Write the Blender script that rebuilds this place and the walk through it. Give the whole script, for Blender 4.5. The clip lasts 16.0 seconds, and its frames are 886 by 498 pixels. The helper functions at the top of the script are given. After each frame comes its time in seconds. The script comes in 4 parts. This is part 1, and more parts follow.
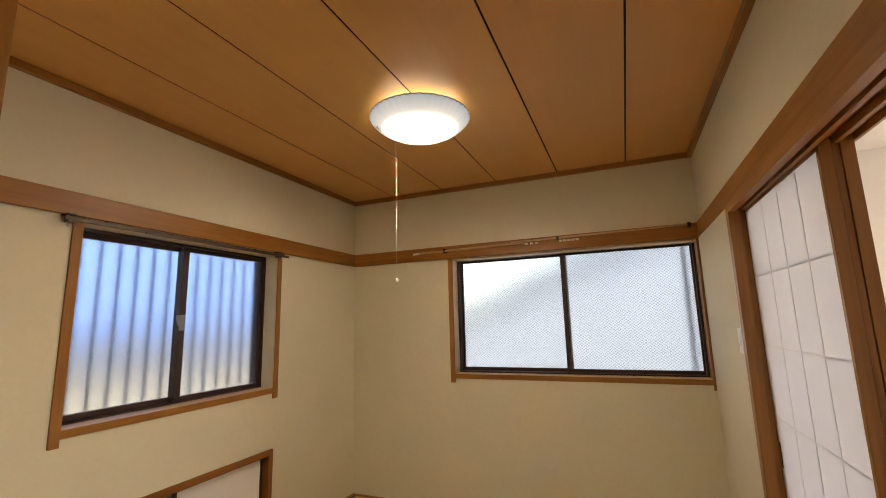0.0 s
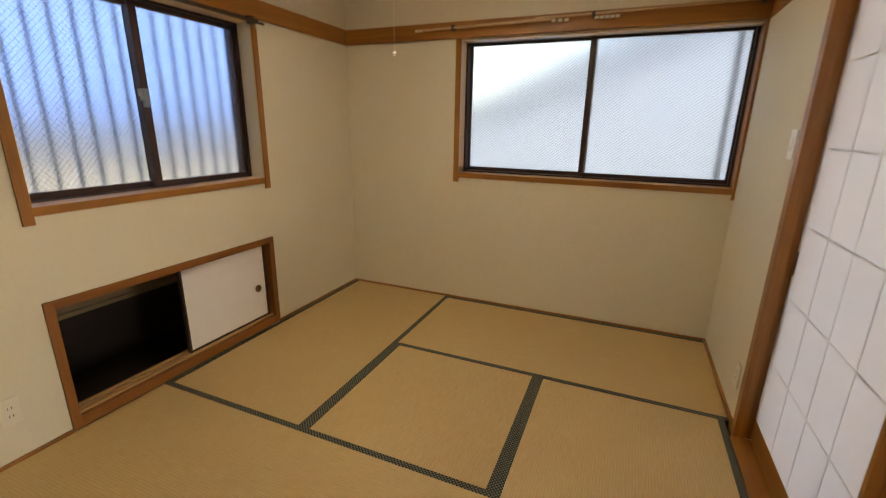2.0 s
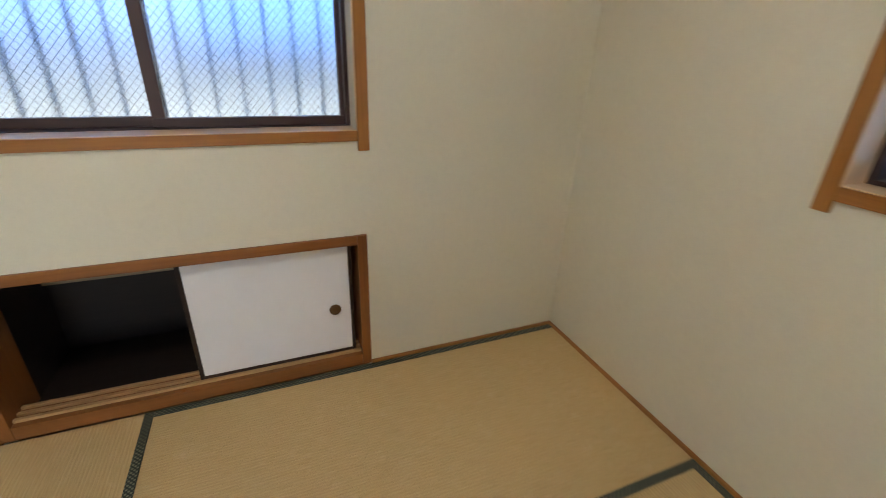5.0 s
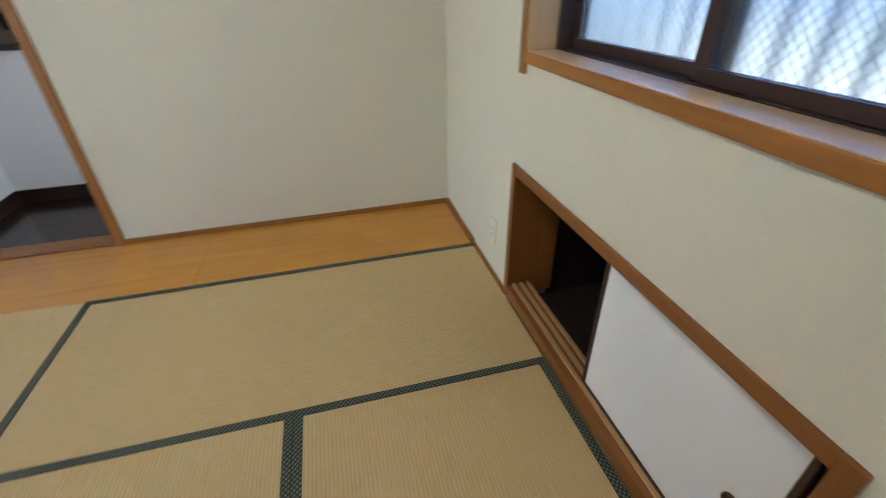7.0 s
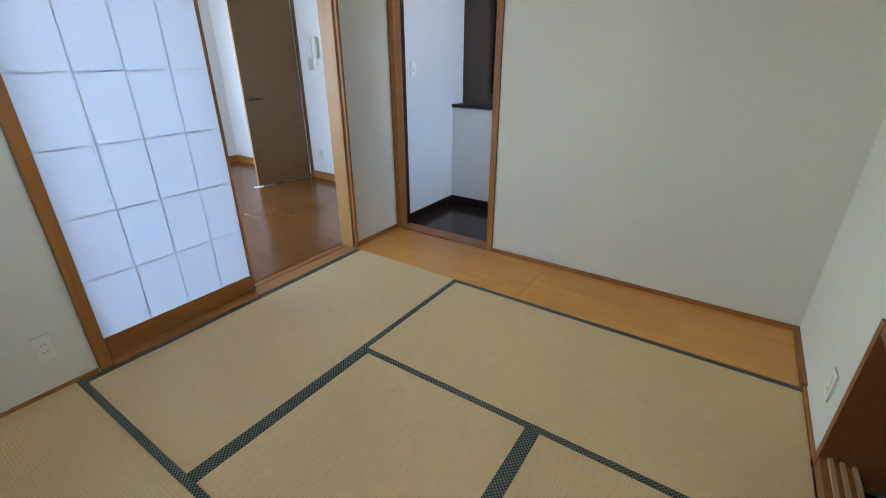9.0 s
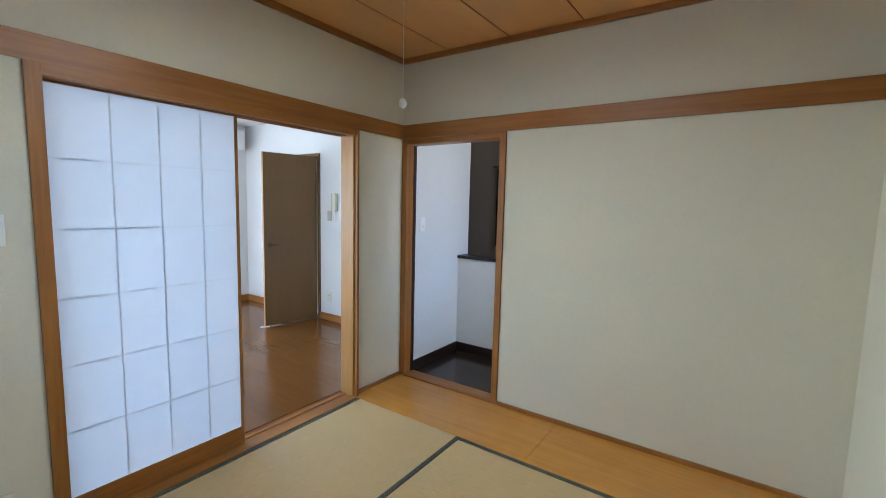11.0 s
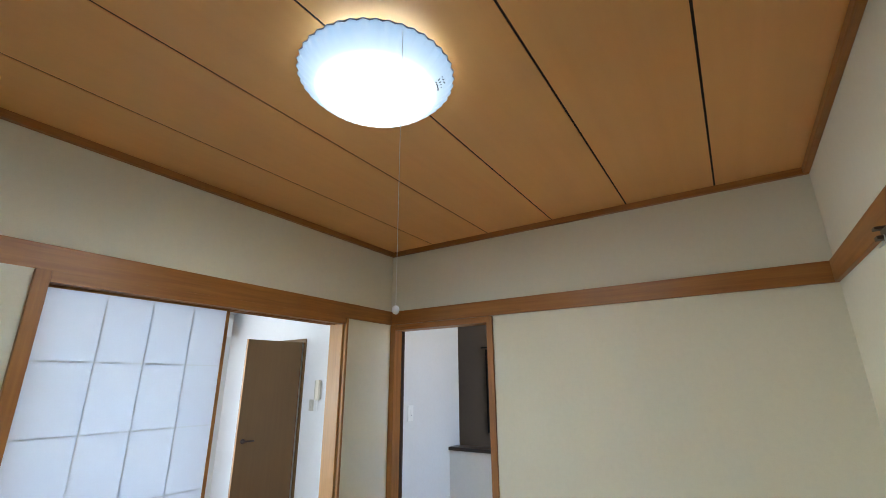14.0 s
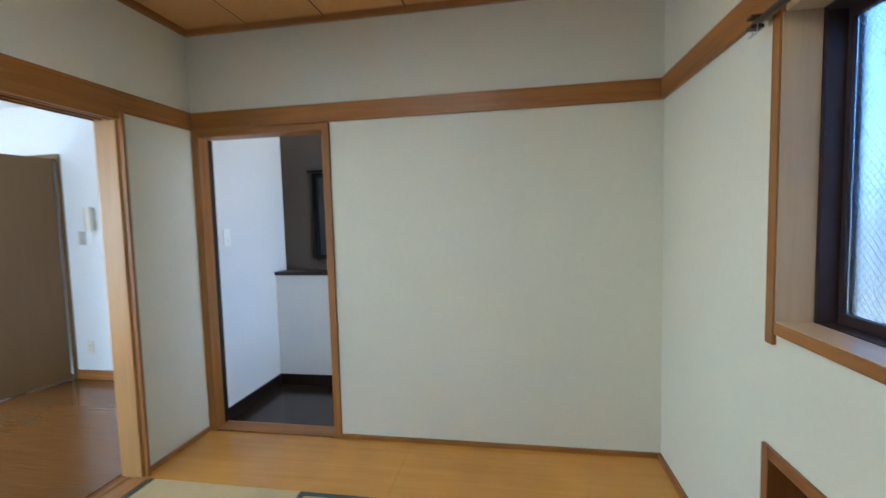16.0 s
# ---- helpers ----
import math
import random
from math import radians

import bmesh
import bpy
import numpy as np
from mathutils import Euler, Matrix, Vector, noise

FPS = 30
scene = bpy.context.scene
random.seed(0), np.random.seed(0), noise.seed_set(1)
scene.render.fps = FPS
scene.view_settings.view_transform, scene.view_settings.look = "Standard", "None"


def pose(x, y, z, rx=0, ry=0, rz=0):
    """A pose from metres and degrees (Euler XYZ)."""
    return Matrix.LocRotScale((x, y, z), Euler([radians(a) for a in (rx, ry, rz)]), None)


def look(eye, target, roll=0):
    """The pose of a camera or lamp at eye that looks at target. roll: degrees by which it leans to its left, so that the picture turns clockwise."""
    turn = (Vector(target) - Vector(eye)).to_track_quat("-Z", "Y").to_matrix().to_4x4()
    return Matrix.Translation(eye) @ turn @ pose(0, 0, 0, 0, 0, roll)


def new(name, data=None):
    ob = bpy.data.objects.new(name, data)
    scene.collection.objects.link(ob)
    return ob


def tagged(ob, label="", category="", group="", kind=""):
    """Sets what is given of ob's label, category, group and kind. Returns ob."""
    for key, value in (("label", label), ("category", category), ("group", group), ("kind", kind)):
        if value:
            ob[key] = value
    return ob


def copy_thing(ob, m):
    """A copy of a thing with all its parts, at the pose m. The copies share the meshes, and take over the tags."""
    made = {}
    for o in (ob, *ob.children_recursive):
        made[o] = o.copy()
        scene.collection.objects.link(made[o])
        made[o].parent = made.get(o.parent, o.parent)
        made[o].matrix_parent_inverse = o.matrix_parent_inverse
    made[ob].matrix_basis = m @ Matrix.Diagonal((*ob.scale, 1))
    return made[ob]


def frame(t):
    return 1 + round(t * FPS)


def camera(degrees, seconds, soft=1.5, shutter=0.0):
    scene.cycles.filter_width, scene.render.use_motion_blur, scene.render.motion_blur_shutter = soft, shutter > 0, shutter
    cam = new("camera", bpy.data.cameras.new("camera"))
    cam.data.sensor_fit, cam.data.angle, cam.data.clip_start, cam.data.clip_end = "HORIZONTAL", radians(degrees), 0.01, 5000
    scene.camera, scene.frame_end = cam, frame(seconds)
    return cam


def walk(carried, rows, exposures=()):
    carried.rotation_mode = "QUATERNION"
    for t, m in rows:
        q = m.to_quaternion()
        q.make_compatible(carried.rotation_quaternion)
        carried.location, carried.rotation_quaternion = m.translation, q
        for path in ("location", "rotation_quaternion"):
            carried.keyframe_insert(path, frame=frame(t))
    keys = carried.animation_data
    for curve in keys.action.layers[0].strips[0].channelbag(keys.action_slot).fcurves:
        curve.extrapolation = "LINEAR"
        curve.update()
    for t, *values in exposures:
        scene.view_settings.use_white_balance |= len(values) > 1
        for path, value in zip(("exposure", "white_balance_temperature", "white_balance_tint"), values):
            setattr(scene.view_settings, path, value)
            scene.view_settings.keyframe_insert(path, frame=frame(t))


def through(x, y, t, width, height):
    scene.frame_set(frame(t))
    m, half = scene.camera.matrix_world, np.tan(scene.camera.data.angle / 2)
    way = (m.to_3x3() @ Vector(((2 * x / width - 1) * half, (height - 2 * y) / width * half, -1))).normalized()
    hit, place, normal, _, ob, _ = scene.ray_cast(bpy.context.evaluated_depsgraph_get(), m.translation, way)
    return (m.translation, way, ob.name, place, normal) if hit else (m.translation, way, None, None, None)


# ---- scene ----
cam = camera(91.4, 16.0, soft=0.75, shutter=0.3)
PATH = [
    (0, (2.284, -0.12, 1.44), (1.531, 1.703, 1.769), -1.5),
    (0.5, (2.271, -0.108, 1.432), (1.534, 1.74, 1.642), -0.9),
    (1, (2.242, -0.082, 1.412), (1.525, 1.786, 1.421), -0.3),
    (1.5, (2.217, -0.032, 1.383), (1.545, 1.832, 1.107), 0.4),
    (2, (2.172, 0.122, 1.358), (1.427, 1.896, 0.812), 1.0),
    (2.5, (2.148, 0.352, 1.349), (1.175, 1.931, 0.599), 1.6),
    (3, (2.061, 0.558, 1.342), (0.976, 2.052, 0.572), 0.7),
    (3.2, (2.021, 0.678, 1.344), (0.927, 2.175, 0.594), 0.3),
    (5.3, (1.344, 2.093, 1.255), (-0.411, 2.431, 0.375), 2.3),
    (5.5, (1.180, 2.155, 1.242), (-0.583, 2.187, 0.300), 1.4),
    (6, (0.941, 2.268, 1.238), (-0.610, 1.572, 0.184), -1.2),
    (6.5, (0.768, 2.422, 1.238), (-0.293, 1.083, 0.200), -2.9),
    (7, (0.657, 2.474, 1.220), (0.248, 0.825, 0.166), -1.3),
    (7.5, (0.581, 2.519, 1.227), (0.778, 0.876, 0.103), 0.1),
    (8, (0.526, 2.611, 1.276), (1.229, 1.06, 0.227), 0.2),
    (8.2, (0.52, 2.64, 1.299), (1.377, 1.138, 0.294), 0.0),
    (10.3, (0.501, 2.738, 1.429), (1.604, 1.134, 0.971), 2.5),
    (10.5, (0.498, 2.732, 1.436), (1.609, 1.114, 1.054), 2.2),
    (11, (0.496, 2.733, 1.451), (1.629, 1.099, 1.242), 1.4),
    (11.5, (0.489, 2.746, 1.457), (1.628, 1.102, 1.412), 0.7),
    (12, (0.48, 2.754, 1.467), (1.616, 1.112, 1.583), 0.3),
    (12.5, (0.476, 2.761, 1.48), (1.604, 1.132, 1.751), 0.1),
    (13, (0.474, 2.766, 1.493), (1.59, 1.16, 1.912), 0.0),
    (13.5, (0.476, 2.77, 1.503), (1.571, 1.185, 2.042), -0.1),
    (14, (0.487, 2.768, 1.505), (1.532, 1.168, 2.095), -0.4),
    (14.5, (0.524, 2.764, 1.499), (1.453, 1.081, 2.051), -1.8),
    (15, (0.58, 2.742, 1.478), (1.367, 0.944, 1.866), -2.1),
    (15.5, (0.684, 2.626, 1.43), (1.345, 0.743, 1.569), -1.7),
    (16, (0.775, 2.493, 1.359), (1.113, 0.527, 1.22), -1.5),
]
walk(cam, [(t, look(eye, target, roll)) for t, eye, target, roll in PATH],
     exposures=[(0, 2.97, 11600, 21), (1.5, 2.90, 11000, 20), (3, 3.00, 11000, 21), (5.5, 3.42, 6600, 11), (6, 3.55, 6700, 12), (6.5, 3.36, 6500, 9), (7.5, 3.27, 6150, 6), (8, 3.21, 5650, 5),
                (10.5, 3.24, 5900, 5), (12.0, 3.33, 6300, 6), (13, 3.33, 6600, 7), (14.3, 3.33, 6350, 4), (15, 3.33, 6100, 1), (16, 3.42, 5650, 2)])

# ---------------------------------------------------------------- light
SKY, SUN = 0.15, 4.8
world = bpy.data.worlds.new("sky")
scene.world = world
world.use_nodes = True
wn, wl = world.node_tree.nodes, world.node_tree.links
sky = wn.new("ShaderNodeTexSky")
sky.sky_type = "NISHITA"
sky.sun_disc = False
sky.sun_elevation = radians(52)
sky.sun_rotation = radians(152)
wl.new(sky.outputs[0], wn["Background"].inputs[0])
wn["Background"].inputs[1].default_value = SKY
sun_data = bpy.data.lights.new("sun", "SUN")
sun_data.energy, sun_data.angle, sun_data.color = SUN, radians(0.5), (1.0, 0.95, 0.88)
sun = new("sun", sun_data)
sun.matrix_world = look((2.9, -5.4, 8.0), (0, 0, 0.16))


def daylight(name, eye, target, w, h, watts, tone=(0.78, 0.88, 1.0)):
    """Area lamp added in an opening out of view, standing in for sky light."""
    d = bpy.data.lights.new(name, "AREA")
    d.shape, d.size, d.size_y, d.energy, d.color = "RECTANGLE", w, h, watts, tone
    new(name, d).matrix_world = look(eye, target)


# assumed sky light behind the paper screen, from a window out of view
daylight("daylight_next_room", (6.36, 1.6, 1.05), (0.0, 1.6, 1.05), 2.7, 2.0, 5.4, (0.60, 0.77, 1.0))
# added lamp in an unseen opening, brightens the jamb and next room
daylight("daylight_next_room_north", (5.1, 3.40, 1.45), (5.1, 0.0, 1.30), 1.5, 1.2, 2.5, (0.72, 0.86, 1.0))
# added lamp at the hall's unseen end, to brighten the hall
daylight("daylight_hall", (0.86, -0.40, 1.5), (3.0, -0.40, 1.4), 0.55, 1.3, 0.56, (1.0, 0.95, 0.88))

# ---------------------------------------------------------------- materials


class Mat:
    """A small wrapper that makes node materials short to write."""

    def __init__(self, name, rough=0.5, metal=0.0, spec=0.5):
        self.m = bpy.data.materials.new(name)
        self.m.use_nodes = True
        self.n, self.l = self.m.node_tree.nodes, self.m.node_tree.links
        self.b = self.n["Principled BSDF"]
        self.b.inputs["Roughness"].default_value = rough
        self.b.inputs["Metallic"].default_value = metal
        self.b.inputs["Specular IOR Level"].default_value = spec
        self.co = self.n.new("ShaderNodeTexCoord").outputs["Object"]

    def mapped(self, scale, turn=(0, 0, 0)):
        k = self.n.new("ShaderNodeMapping")
        k.inputs["Scale"].default_value = scale
        k.inputs["Rotation"].default_value = [radians(a) for a in turn]
        self.l.new(self.co, k.inputs["Vector"])
        return k.outputs[0]

    def noise(self, vec, scale, detail=4.0, rough=0.55, distort=0.0):
        k = self.n.new("ShaderNodeTexNoise")
        k.inputs["Scale"].default_value, k.inputs["Detail"].default_value = scale, detail
        k.inputs["Roughness"].default_value, k.inputs["Distortion"].default_value = rough, distort
        self.l.new(vec, k.inputs["Vector"])
        return k.outputs[0]

    def ramp(self, fac, stops):
        k = self.n.new("ShaderNodeValToRGB")
        while len(k.color_ramp.elements) < len(stops):
            k.color_ramp.elements.new(0.5)
        for e, (p, c) in zip(k.color_ramp.elements, stops):
            e.position, e.color = p, (*c, 1) if len(c) == 3 else c
        self.l.new(fac, k.inputs[0])
        return k.outputs[0]

    def mix(self, fac, a, b, kind="MIX"):
        k = self.n.new("ShaderNodeMix")
        k.data_type, k.blend_type = "RGBA", kind
        for sock, v in ((k.inputs[0], fac), (k.inputs[6], a), (k.inputs[7], b)):
            if isinstance(v, bpy.types.NodeSocket):
                self.l.new(v, sock)
            elif isinstance(v, (int, float)):
                sock.default_value = v
            else:
                sock.default_value = (*v, 1)
        return k.outputs[2]

    def math(self, op, a, b=0.0):
        k = self.n.new("ShaderNodeMath")
        k.operation = op
        for sock, v in zip(k.inputs, (a, b)):
            if isinstance(v, bpy.types.NodeSocket):
                self.l.new(v, sock)
            else:
                sock.default_value = v
        return k.outputs[0]

    def wave(self, vec, scale, axis="X", distort=0.0):
        k = self.n.new("ShaderNodeTexWave")
        k.bands_direction = axis
        k.inputs["Scale"].default_value, k.inputs["Distortion"].default_value = scale, distort
        self.l.new(vec, k.inputs["Vector"])
        return k.outputs["Fac"]

    def color(self, v):
        if isinstance(v, bpy.types.NodeSocket):
            self.l.new(v, self.b.inputs["Base Color"])
        else:
            self.b.inputs["Base Color"].default_value = (*v, 1)
        return self

    def roughness(self, v):
        self.l.new(v, self.b.inputs["Roughness"])
        return self

    def bump(self, height, strength=0.2, dist=0.002):
        k = self.n.new("ShaderNodeBump")
        k.inputs["Strength"].default_value, k.inputs["Distance"].default_value = strength, dist
        self.l.new(height, k.inputs["Height"])
        self.l.new(k.outputs[0], self.b.inputs["Normal"])
        return self

    def per_object(self):
        return self.n.new("ShaderNodeObjectInfo").outputs["Random"]


def wood(name, dark, light, axis, rough=0.42, fine=60.0, wear=0.12):
    """Planed timber with its grain along one axis."""
    m = Mat(name, rough)
    s = [1.0, 1.0, 1.0]
    s["xyz".index(axis)] = 0.045
    v = m.mapped(s)
    streak = m.noise(v, fine, 5, 0.6, 0.3)
    broad = m.noise(v, 9.0, 3, 0.5, 0.8)
    both = m.math("ADD", m.math("MULTIPLY", streak, 0.55), m.math("MULTIPLY", broad, 0.45))
    mid = [(a + b) / 2 for a, b in zip(dark, light)]
    c = m.ramp(both, [(0.3, dark), (0.5, mid), (0.72, light)])
    blot = m.noise(m.co, 2.3, 3)
    c = m.mix(wear, c, m.ramp(blot, [(0.35, [k * 0.75 for k in dark]), (0.7, light)]))
    m.color(c).bump(streak, 0.12, 0.0008)
    m.roughness(m.ramp(m.noise(m.co, 6.0, 3), [(0.2, (rough - 0.02,) * 3), (0.8, (rough + 0.03,) * 3)]))
    return m.m


def paper_wall(name, base, tint, relief=0.25):
    """Woven-look wallpaper with faint stains."""
    m = Mat(name, 0.85, spec=0.25)
    weave = m.noise(m.mapped((1, 1, 0.35)), 420, 3, 0.6)
    weave2 = m.noise(m.mapped((0.4, 0.4, 1)), 300, 3, 0.6)
    w = m.math("ADD", weave, weave2)
    c = m.mix(m.ramp(m.noise(m.co, 1.3, 4), [(0.35, (0, 0, 0)), (0.75, (1, 1, 1))]), base, tint)
    c = m.mix(0.34, c, m.ramp(w, [(0.35, [k * 0.72 for k in base]), (1.0, base)]))
    c = m.mix(m.ramp(m.noise(m.co, 38, 4, 0.65), [(0.40, (0, 0, 0)), (0.65, (0.20, 0.20, 0.20))]), c, [k * 0.86 for k in base])
    m.color(c).bump(w, relief, 0.0012)
    return m.m


OAK_D, OAK_L = (0.215, 0.077, 0.0135), (0.435, 0.180, 0.036)
wood_x, wood_y, wood_z = (wood("timber_" + a, OAK_D, OAK_L, a) for a in "xyz")
cupboard_y, cupboard_z = (wood("cupboard_timber_" + a, (0.175, 0.058, 0.0135), (0.33, 0.122, 0.029), a) for a in "yz")
# pale lining timber, lightened further for the window light and reflection on it
pale_lit_x, pale_lit_y, pale_lit_z = (wood("pale_lit_lining_" + a, (0.62, 0.39, 0.20), (0.76, 0.53, 0.31), a, 0.3, 40) for a in "xyz")
# the brown timber again, lightened for the light falling on one jamb
lit_jamb_z = wood("lit_timber_z", (0.36, 0.160, 0.040), (0.56, 0.29, 0.085), "z", 0.36)
light_y = wood("groove_timber_y", (0.42, 0.24, 0.10), (0.60, 0.38, 0.18), "y")
board_mat = wood("varnished_board", (0.56, 0.235, 0.035), (0.74, 0.36, 0.075), "x", 0.16, 30, 0.3)
ceil_mat = wood("ceiling_veneer", (0.72, 0.365, 0.120), (0.78, 0.41, 0.142), "y", 0.5, 18, 0.15)
ceil_gap = Mat("joint_shadow", 0.8).color((0.018, 0.009, 0.005)).m
dark_wood = wood("dark_stain", (0.012, 0.006, 0.004), (0.03, 0.015, 0.01), "x", 0.3)
dark_rail = wood("lacquered_frame", (0.02, 0.009, 0.006), (0.045, 0.02, 0.012), "z", 0.35)
door_veneer = wood("door_veneer", (0.125, 0.060, 0.014), (0.160, 0.080, 0.020), "z", 0.5, 45)
cream = paper_wall("cream_wallpaper", (0.735, 0.695, 0.56), (0.69, 0.65, 0.52), 0.4)
white = paper_wall("white_wallpaper", (0.78, 0.78, 0.77), (0.72, 0.72, 0.71), 0.15)
# white stairwell paper darkened to carry the shade down there
shaded_paper = paper_wall("shaded_wallpaper", (0.25, 0.20, 0.165), (0.22, 0.175, 0.145), 0.15)
# dark brown board, taken near black for the shade inside the recess
recess_shade_mat = wood("recess_board", (0.016, 0.009, 0.007), (0.03, 0.017, 0.012), "y", 0.6)
ply = wood("plain_plywood", (0.30, 0.21, 0.12), (0.40, 0.30, 0.18), "y", 0.6)


def plain(name, c, rough=0.5, metal=0.0, vary=0.12, scale=14.0, bump=0.05):
    m = Mat(name, rough, metal)
    v = m.noise(m.co, scale, 4)
    m.color(m.mix(v, [k * (1 - vary) for k in c], [min(1, k * (1 + vary)) for k in c]))
    m.bump(m.noise(m.co, scale * 20, 3), bump, 0.0006)
    return m.m


bronze = plain("bronze_aluminium", (0.052, 0.028, 0.026), 0.42, 0.3)
steel = plain("brushed_steel", (0.6, 0.6, 0.6), 0.3, 1.0)
ivory_dark = plain("aged_ivory", (0.50, 0.48, 0.41), 0.45)
tan_rod = plain("tan_rod", (0.56, 0.36, 0.20), 0.4)
rail_metal = plain("aged_rail", (0.075, 0.050, 0.036), 0.45, 0.4)
brass = plain("brass", (0.16, 0.10, 0.045), 0.35, 0.9)
fusuma_white = plain("fusuma_paper", (0.80, 0.79, 0.80), 0.75, vary=0.03)
plastic = plain("ivory_plastic", (0.74, 0.70, 0.58), 0.4, vary=0.04)
white_plastic = plain("white_plastic", (0.85, 0.85, 0.83), 0.35, vary=0.03)
black = plain("black_slot", (0.01, 0.01, 0.01), 0.5)
wire_mat = plain("wire", (0.07, 0.075, 0.085), 0.45, 0.6)
# paler wire: highlight lines of the wide window's glass put into its colour
glint_wire = plain("glint_wire", (0.36, 0.38, 0.40), 0.4, 0.5)
stucco = plain("neighbour_stucco", (0.165, 0.225, 0.31), 0.9, scale=3.0, bump=0.3)
beige_siding = plain("beige_siding", (0.74, 0.61, 0.42), 0.85, scale=3.0, bump=0.3)
roof_mat = plain("slate_roof", (0.09, 0.09, 0.10), 0.7, scale=5.0)
# blue sky light at the west window's top, put into a roof colour
sky_tint_roof = plain("sky_tinted_roof", (0.085, 0.19, 0.40), 0.6, scale=5.0)
ground_mat = plain("ground", (0.16, 0.15, 0.13), 0.95, vary=0.3, scale=0.6, bump=0.3)
outer_wall = plain("outer_render", (0.5, 0.49, 0.46), 0.9, scale=2.0)


def rush(name, axis):
    """Woven rush: fine ribs along one axis, broken by cross threads, faded in patches."""
    m = Mat(name, 0.55, spec=0.35)
    other = "Y" if axis == "x" else "X"
    along = (0.05, 1, 1) if axis == "x" else (1, 0.05, 1)
    rib = m.wave(m.co, 26.0, other, 0.0)
    fibre = m.noise(m.mapped(along), 260, 3, 0.7)
    thread = m.wave(m.co, 150.0, "X" if axis == "x" else "Y", 0.6)
    base = m.ramp(fibre, [(0.25, (0.50, 0.340, 0.148)), (0.5, (0.60, 0.428, 0.205)), (0.8, (0.68, 0.515, 0.285))])
    fade = m.noise(m.co, 1.6, 4, 0.6)
    base = m.mix(m.ramp(fade, [(0.35, (0, 0, 0)), (0.7, (0.55, 0.55, 0.55))]), base, (0.62, 0.43, 0.195))
    base = m.mix(m.math("MULTIPLY", rib, 0.16), base, (0.40, 0.26, 0.10))
    patch = m.ramp(m.noise(m.mapped((1, 1, 1)), 9, 5, 0.7), [(0.58, (0, 0, 0)), (0.75, (0.35, 0.35, 0.35))])
    base = m.mix(patch, base, (0.70, 0.56, 0.34))
    h = m.math("ADD", m.math("MULTIPLY", rib, -0.8), m.math("ADD", m.math("MULTIPLY", fibre, 0.4), m.math("MULTIPLY", thread, 0.3)))
    m.color(base).bump(h, 0.5, 0.0016)
    return m.m


rush_x, rush_y = rush("rush_along_x", "x"), rush("rush_along_y", "y")


def border_cloth():
    """Dark green brocade with small pale lozenges in offset rows."""
    m = Mat("border_cloth", 0.7)
    v = m.mapped((1, 1, 1), (0, 0, 45))
    k = m.n.new("ShaderNodeTexVoronoi")
    k.inputs["Scale"].default_value, k.inputs["Randomness"].default_value = 88.0, 0.0
    m.l.new(v, k.inputs["Vector"])
    dot = m.ramp(k.outputs["Distance"], [(0.30, (1, 1, 1)), (0.42, (0, 0, 0))])
    c = m.mix(m.noise(m.co, 6, 3), (0.014, 0.021, 0.016), (0.024, 0.031, 0.024))
    c = m.mix(m.math("MULTIPLY", dot, 0.62), c, (0.27, 0.28, 0.19))
    m.color(c).bump(m.noise(m.co, 900, 2), 0.3, 0.0006)
    return m.m


cloth = border_cloth()


def floor_finish(name, dark, light, rough):
    m = Mat(name, rough)
    v = m.mapped((0.06, 1, 1))
    g = m.noise(v, 55, 5, 0.6, 0.4)
    c = m.ramp(g, [(0.3, dark), (0.7, light)])
    c = m.mix(m.math("MULTIPLY", m.per_object(), 0.35), c, [k * 0.72 for k in dark])
    m.color(c).bump(g, 0.02, 0.0004)
    m.roughness(m.ramp(m.noise(m.co, 5, 4), [(0.2, (rough - 0.02,) * 3), (0.8, (rough + 0.04,) * 3)]))
    return m.m


flooring = floor_finish("glossy_flooring", (0.150, 0.056, 0.012), (0.185, 0.071, 0.017), 0.19)
hall_flooring = floor_finish("dark_flooring", (0.020, 0.010, 0.007), (0.04, 0.021, 0.014), 0.18)


def glass(name, tint, rough, dimple, strength):
    """Cast figured glass."""
    m = Mat(name, rough)
    m.b.inputs["Transmission Weight"].default_value = 1.0
    m.b.inputs["IOR"].default_value = 1.45
    m.color(tint)
    k = m.n.new("ShaderNodeTexVoronoi")
    k.feature = "SMOOTH_F1"
    k.inputs["Scale"].default_value = dimple
    m.l.new(m.co, k.inputs["Vector"])
    m.bump(k.outputs["Distance"], strength, 0.002)
    return m.m


west_glass = glass("figured_wire_glass", (0.34, 0.46, 0.62), 0.20, 160, 0.12)
north_glass = glass("obscure_glass", (0.43, 0.52, 0.60), 0.30, 240, 0.45)
clear_glass = glass("clear_glass", (0.9, 0.92, 0.92), 0.0, 5, 0.0)


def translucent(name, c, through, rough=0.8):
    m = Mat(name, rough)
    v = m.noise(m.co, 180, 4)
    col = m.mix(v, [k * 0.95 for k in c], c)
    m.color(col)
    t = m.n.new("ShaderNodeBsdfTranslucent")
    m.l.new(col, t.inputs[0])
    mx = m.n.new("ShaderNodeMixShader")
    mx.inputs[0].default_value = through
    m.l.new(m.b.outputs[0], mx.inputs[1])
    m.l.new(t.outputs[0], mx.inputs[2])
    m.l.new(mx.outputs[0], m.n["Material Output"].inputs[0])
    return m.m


shoji_paper = translucent("shoji_paper", (0.76, 0.82, 0.96), 0.37)
# greyer paper: shade of the lattice behind is in its colour
lattice_shade_mat = translucent("papered_lattice", (0.73, 0.78, 0.89), 0.25)
slat_sheet = glass("polycarbonate_slat", (0.90, 0.92, 0.95), 0.30, 30, 0.1)
